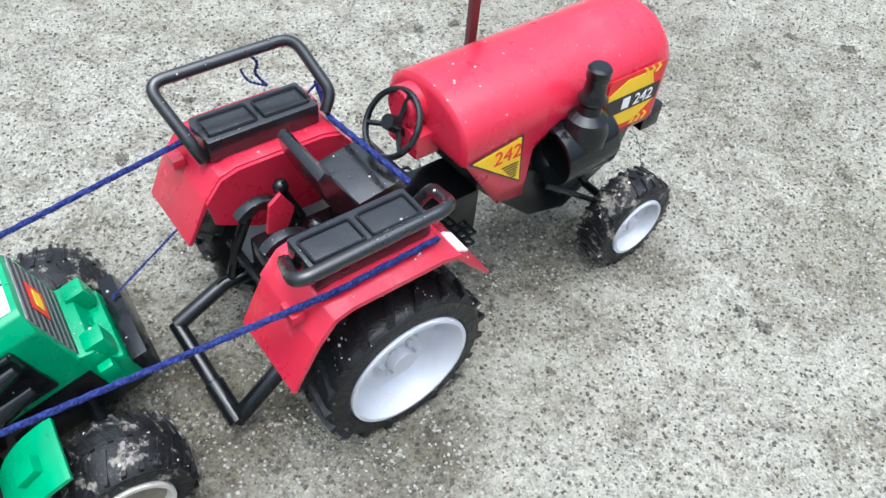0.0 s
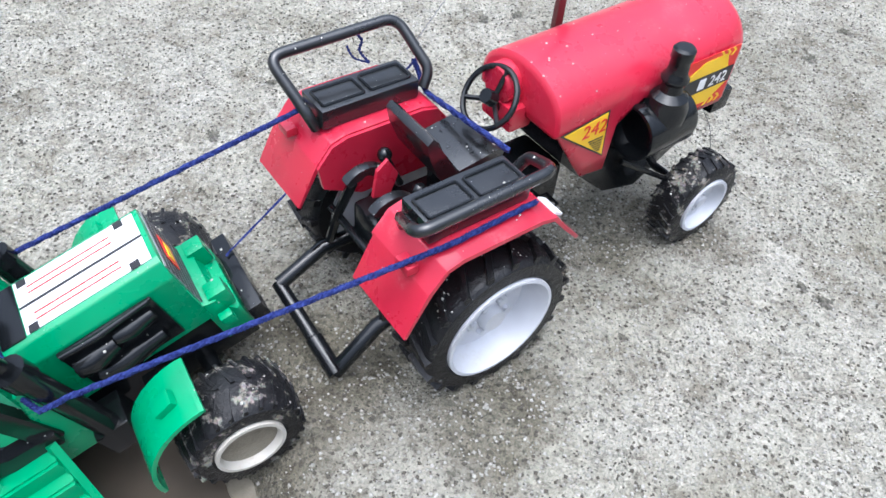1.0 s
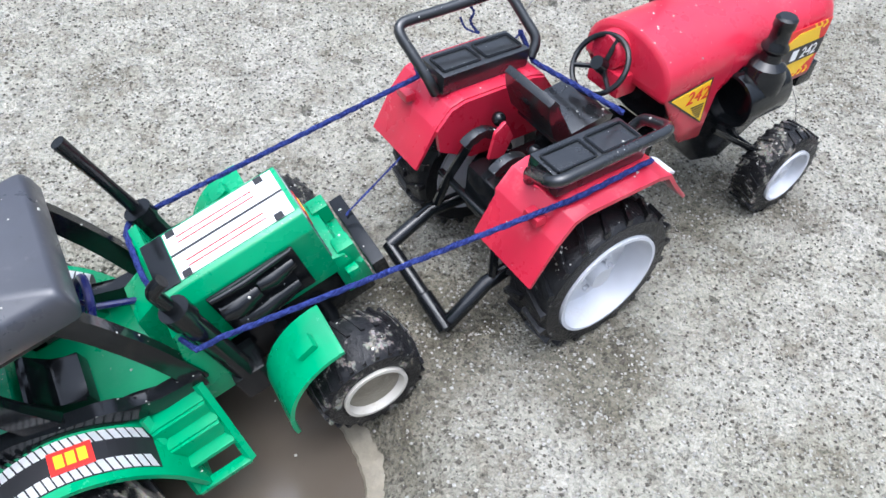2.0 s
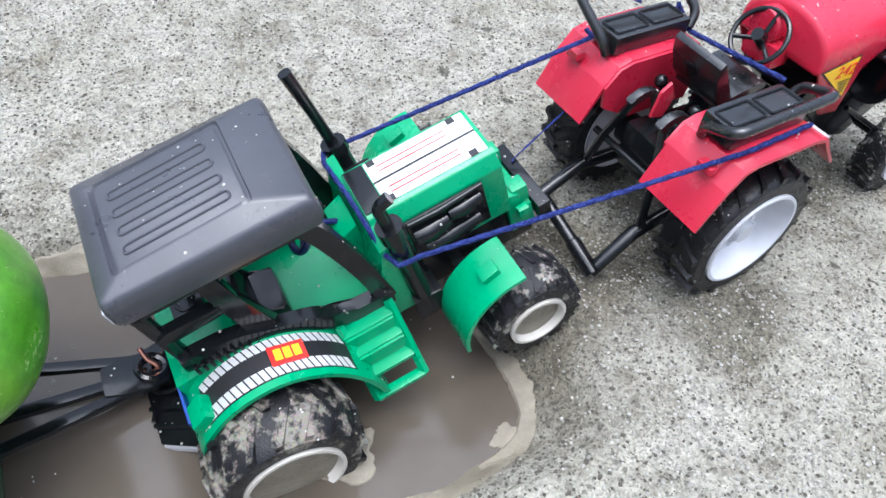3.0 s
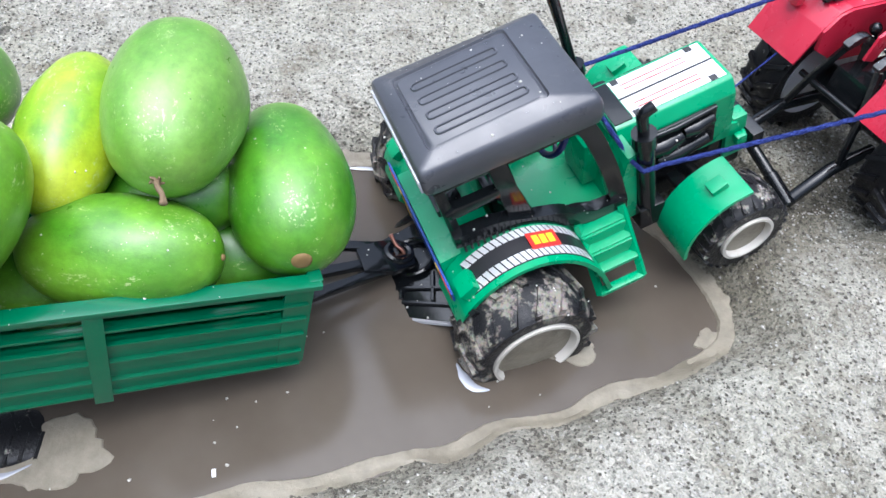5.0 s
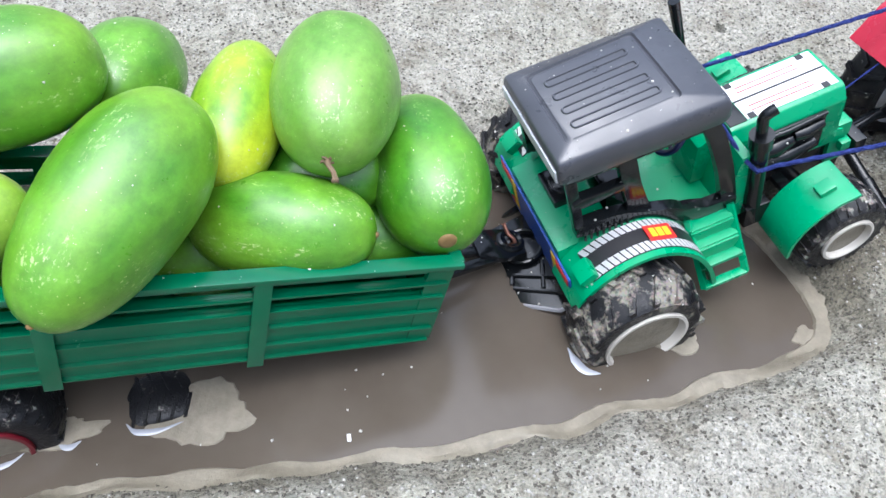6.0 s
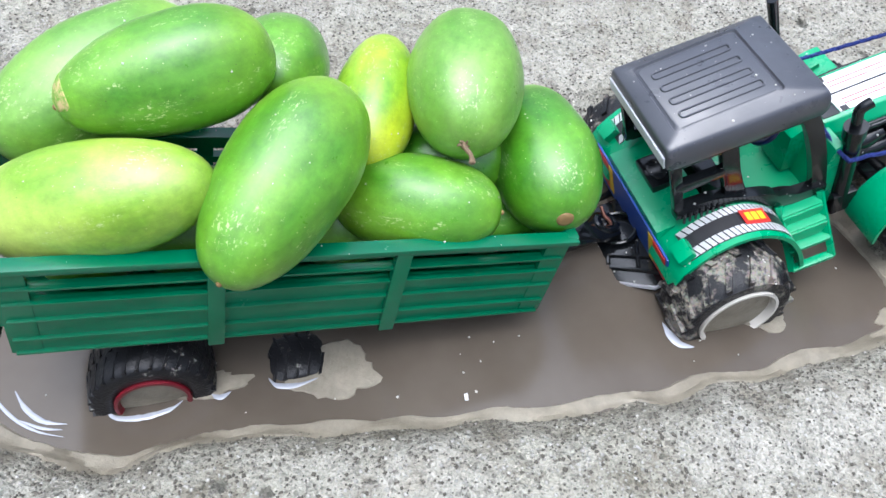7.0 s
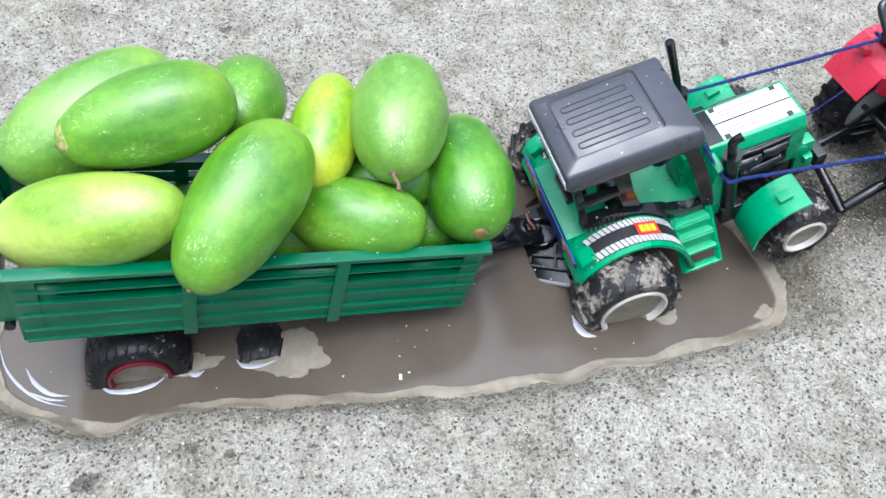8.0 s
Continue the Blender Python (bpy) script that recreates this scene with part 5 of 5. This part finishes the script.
yarn(smooth_line([R(0.006, 0.0530, 0.0960), R(0.003, 0.0560, 0.1010), R(0.004, 0.0555, 0.1060), R(0.001, 0.0570, 0.1100)], 5), 0.0006, 2, "frayed end of blue yarn behind the seat", 300.0)
yarn(smooth_line([R(0.006, 0.0530, 0.0960), R(-0.001, 0.0540, 0.1000), R(-0.003, 0.0560, 0.1050)], 5), 0.0005, 2, "frayed end of blue yarn behind the seat", 300.0)
yarn(smooth_line([R(0.150, -0.020, 0.068), R(0.1495, -0.030, 0.060), R(0.148, -0.037, 0.047)], 4), 0.00025, 1, "thin dark thread hanging by the front wheel", 300.0, STICKER_BLACK)

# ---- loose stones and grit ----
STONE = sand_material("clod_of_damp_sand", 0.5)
GRIT_MATS = []
for name, c in (("pale_grit", (0.45, 0.435, 0.39)), ("grey_grit", (0.36, 0.345, 0.305)), ("brown_grit", (0.10, 0.090, 0.072))):
    gm = Mat(name, c, 0.75, spec=0.3)
    gm.link(gm.mix(gm.grey(gm.noise(1500, 2), 0.3, 0.7), tuple(k * 0.8 for k in c), tuple(min(1, k * 1.15) for k in c)), "Base Color")
    GRIT_MATS.append(gm.m)


def height_at(x, y):
    return float(ground_height(np.array([x]), np.array([y]))[0])


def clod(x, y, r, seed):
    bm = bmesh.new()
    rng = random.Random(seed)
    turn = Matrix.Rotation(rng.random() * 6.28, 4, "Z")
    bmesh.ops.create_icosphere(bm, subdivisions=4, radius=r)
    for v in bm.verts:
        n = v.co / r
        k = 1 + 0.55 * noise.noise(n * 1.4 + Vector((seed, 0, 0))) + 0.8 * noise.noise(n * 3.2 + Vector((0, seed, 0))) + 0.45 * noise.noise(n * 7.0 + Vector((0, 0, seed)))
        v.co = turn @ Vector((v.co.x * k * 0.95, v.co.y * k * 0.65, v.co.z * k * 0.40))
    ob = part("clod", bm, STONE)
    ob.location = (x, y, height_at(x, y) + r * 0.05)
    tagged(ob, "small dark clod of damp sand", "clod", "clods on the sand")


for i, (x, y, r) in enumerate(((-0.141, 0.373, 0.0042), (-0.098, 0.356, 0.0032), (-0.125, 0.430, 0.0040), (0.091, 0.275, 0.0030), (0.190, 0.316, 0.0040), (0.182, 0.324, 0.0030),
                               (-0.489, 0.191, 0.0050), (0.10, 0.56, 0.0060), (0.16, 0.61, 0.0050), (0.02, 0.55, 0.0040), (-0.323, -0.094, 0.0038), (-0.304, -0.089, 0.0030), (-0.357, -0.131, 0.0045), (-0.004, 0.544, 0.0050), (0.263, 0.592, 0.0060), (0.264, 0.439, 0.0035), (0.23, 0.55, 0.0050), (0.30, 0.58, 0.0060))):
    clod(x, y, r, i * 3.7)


def grit(count, seed):
    """Coarse grains lying on the sand: small uneven octahedra in one mesh."""
    rng = np.random.RandomState(seed)
    x, y = rng.uniform(-0.62, 0.46, count * 2), rng.uniform(-0.22, 0.74, count * 2)
    d = shore_distance(x, y)
    keep = np.nonzero(d > 0.003)[0][:count]
    x, y = x[keep], y[keep]
    n = len(x)
    z = ground_height(x, y)
    s = 0.00045 + 0.00075 * rng.rand(n) ** 2.5
    base = np.array([(1, 0, 0), (0, 1, 0), (-1, 0, 0), (0, -1, 0), (0, 0, 1), (0, 0, -1)], float)
    v = base[None] * (0.7 + 0.6 * rng.rand(n, 6, 1)) * s[:, None, None]
    v[:, :, 2] *= 0.75
    a = rng.rand(n) * 6.283
    c, q = np.cos(a)[:, None], np.sin(a)[:, None]
    vx, vy = v[:, :, 0] * c - v[:, :, 1] * q, v[:, :, 0] * q + v[:, :, 1] * c
    P = np.stack([vx + x[:, None], vy + y[:, None], v[:, :, 2] + (z + s * 0.25)[:, None]], -1).reshape(-1, 3)
    tri = np.array([(0, 1, 4), (1, 2, 4), (2, 3, 4), (3, 0, 4), (1, 0, 5), (2, 1, 5), (3, 2, 5), (0, 3, 5)])
    T = (tri[None] + 6 * np.arange(n)[:, None, None]).reshape(-1, 3)
    data = bpy.data.meshes.new("grit")
    data.vertices.add(len(P))
    data.vertices.foreach_set("co", P.reshape(-1))
    data.loops.add(T.size)
    data.polygons.add(len(T))
    data.loops.foreach_set("vertex_index", T.reshape(-1))
    data.polygons.foreach_set("loop_start", np.arange(0, T.size, 3))
    data.polygons.foreach_set("material_index", np.repeat(np.where(rng.rand(n) * 0.035 > d[keep] - 0.004, 2, rng.choice(3, n, p=[0.16, 0.46, 0.38])), 8))
    data.update(calc_edges=True)
    for m in GRIT_MATS:
        data.materials.append(m)
    return tagged(new("grit", data), "coarse pale and dark grains scattered on the sand", "grit", kind="stuff")


grit(170000, 5)


# ---- rain drops and specks of sand on the toys ----
DROP = Mat("clear_water_drop", (1, 1, 1), 0.0)
DROP.set("Transmission Weight", 1.0), DROP.set("IOR", 1.33)
DROP = DROP.m
SPECK = GRIT_MATS[0]
bpy.context.view_layer.update()


FAMILY = {}
for ob in scene.objects:
    top_ = ob
    while top_.parent:
        top_ = top_.parent
    FAMILY.setdefault(top_, []).append(ob)


def sprinkle(root, names, drops, specks, seed, size=0.0007, parent=None):
    """Flattened beads on the upward faces of a thing's parts: clear drops and grains of sand."""
    rng = random.Random(seed)
    inv = root.matrix_world.inverted()
    faces, weights = [], []
    for ob in FAMILY[root]:
        if ob.type == "MESH" and ob.name.split(".")[0] in names:
            m = inv @ ob.matrix_world
            up = root.matrix_world.to_3x3()
            ob.data.calc_loop_triangles()
            for tri in ob.data.loop_triangles:
                a, b, c = (m @ ob.data.vertices[i].co for i in tri.vertices)
                nrm = (b - a).cross(c - a)
                area = nrm.length / 2
                if area > 1e-9 and (up @ nrm).normalized().z > 0.45:
                    faces.append((a, b, c, nrm.normalized()))
                    weights.append(area)
    if not faces:
        return
    for name, count, mat, squash in (("water_drop", drops, DROP, 0.55), ("sand_speck", specks, SPECK, 0.7)):
        if not count:
            continue
        bm = bmesh.new()
        for a, b, c, nrm in rng.choices(faces, weights, k=count):
            u, v = rng.random(), rng.random()
            if u + v > 1:
                u, v = 1 - u, 1 - v
            p = a + (b - a) * u + (c - a) * v
            r = size * (0.35 + 1.1 * rng.random() ** 3)
            side = nrm.orthogonal().normalized()
            other = nrm.cross(side)
            top = bm.verts.new(p + nrm * r * squash)
            rings = []
            for k, h in ((0.62, 0.80), (0.95, 0.35), (1.0, -0.10)):
                rings.append([bm.verts.new(p + (side * math.cos(t) + other * math.sin(t)) * r * k + nrm * r * squash * h) for t in (2 * math.pi * j / 7 for j in range(7))])
            for j in range(7):
                bm.faces.new((top, rings[0][j], rings[0][(j + 1) % 7]))
                for q, w in zip(rings, rings[1:]):
                    bm.faces.new((q[j], w[j], w[(j + 1) % 7], q[(j + 1) % 7]))
        ob = part(name, bm, mat, root)
        tagged(ob, "scattered clear water drops" if name == "water_drop" else "scattered grains of pale sand", kind="stuff")


for ob in list(scene.objects):
    if ob.parent is None and ob.name.startswith("toy_tractor"):
        if "red" in ob["label"]:
            sprinkle(ob, ("bonnet",), 30, 70, 1, 0.00038)
            sprinkle(ob, ("side_seat", "driver_seat", "backrest", "side_rail", "lift_arm", "lift_housing"), 200, 40, 2, 0.00048)
            sprinkle(ob, ("fender",), 30, 40, 3, 0.0005)
            sprinkle(ob, ("tyre", "lug"), 0, 420, 9, 0.00055)
        else:
            sprinkle(ob, ("cab_roof",), 160, 30, 4, 0.0005)
            sprinkle(ob, ("bumper", "engine_pipe", "nose", "nose_block", "tow_plate", "deck_vent", "sill", "middle_rail", "front_pillar"), 90, 110, 5, 0.0005)
            sprinkle(ob, ("bonnet", "rear_fender", "front_fender", "tub"), 40, 60, 6, 0.0005)
            sprinkle(ob, ("tyre", "lug"), 160, 170, 10, 0.00055)
    if ob.parent is None and ob.name.startswith("gourd"):
        sprinkle(ob, ("skin",), 30, 14, int(10000 * abs(ob.location.x)), 0.0004)
    if ob.parent is None and ob.name.startswith("toy_trailer"):
        sprinkle(ob, ("top_rail", "drawbar_plate"), 20, 50, 8, 0.0005)


def floating_bits(count, seed):
    """Small pale flakes floating on the water."""
    rng = random.Random(seed)
    bm = bmesh.new()
    made = 0
    while made < count:
        x, y = rng.uniform(-0.45, -0.06), rng.uniform(-0.09, 0.2)
        if shore_distance(np.array([x]), np.array([y]))[0] > -0.008:
            continue
        r, a = rng.uniform(0.0004, 0.0012), rng.uniform(0, 6.28)
        tip = bm.verts.new((x, y, WATER_Z + 0.0009))
        pts = [bm.verts.new((x + r * (0.6 + 0.5 * rng.random()) * math.cos(a + k * 1.2566), y + r * (0.6 + 0.5 * rng.random()) * math.sin(a + k * 1.2566), WATER_Z - 0.0002)) for k in range(5)]
        for k in range(5):
            bm.faces.new((pts[k], pts[(k + 1) % 5], tip))
        made += 1
    tagged(part("floating_flakes", bm, SPECK, None, "", False), "small pale flakes floating on the puddle", "flakes", kind="stuff")


floating_bits(90, 3)
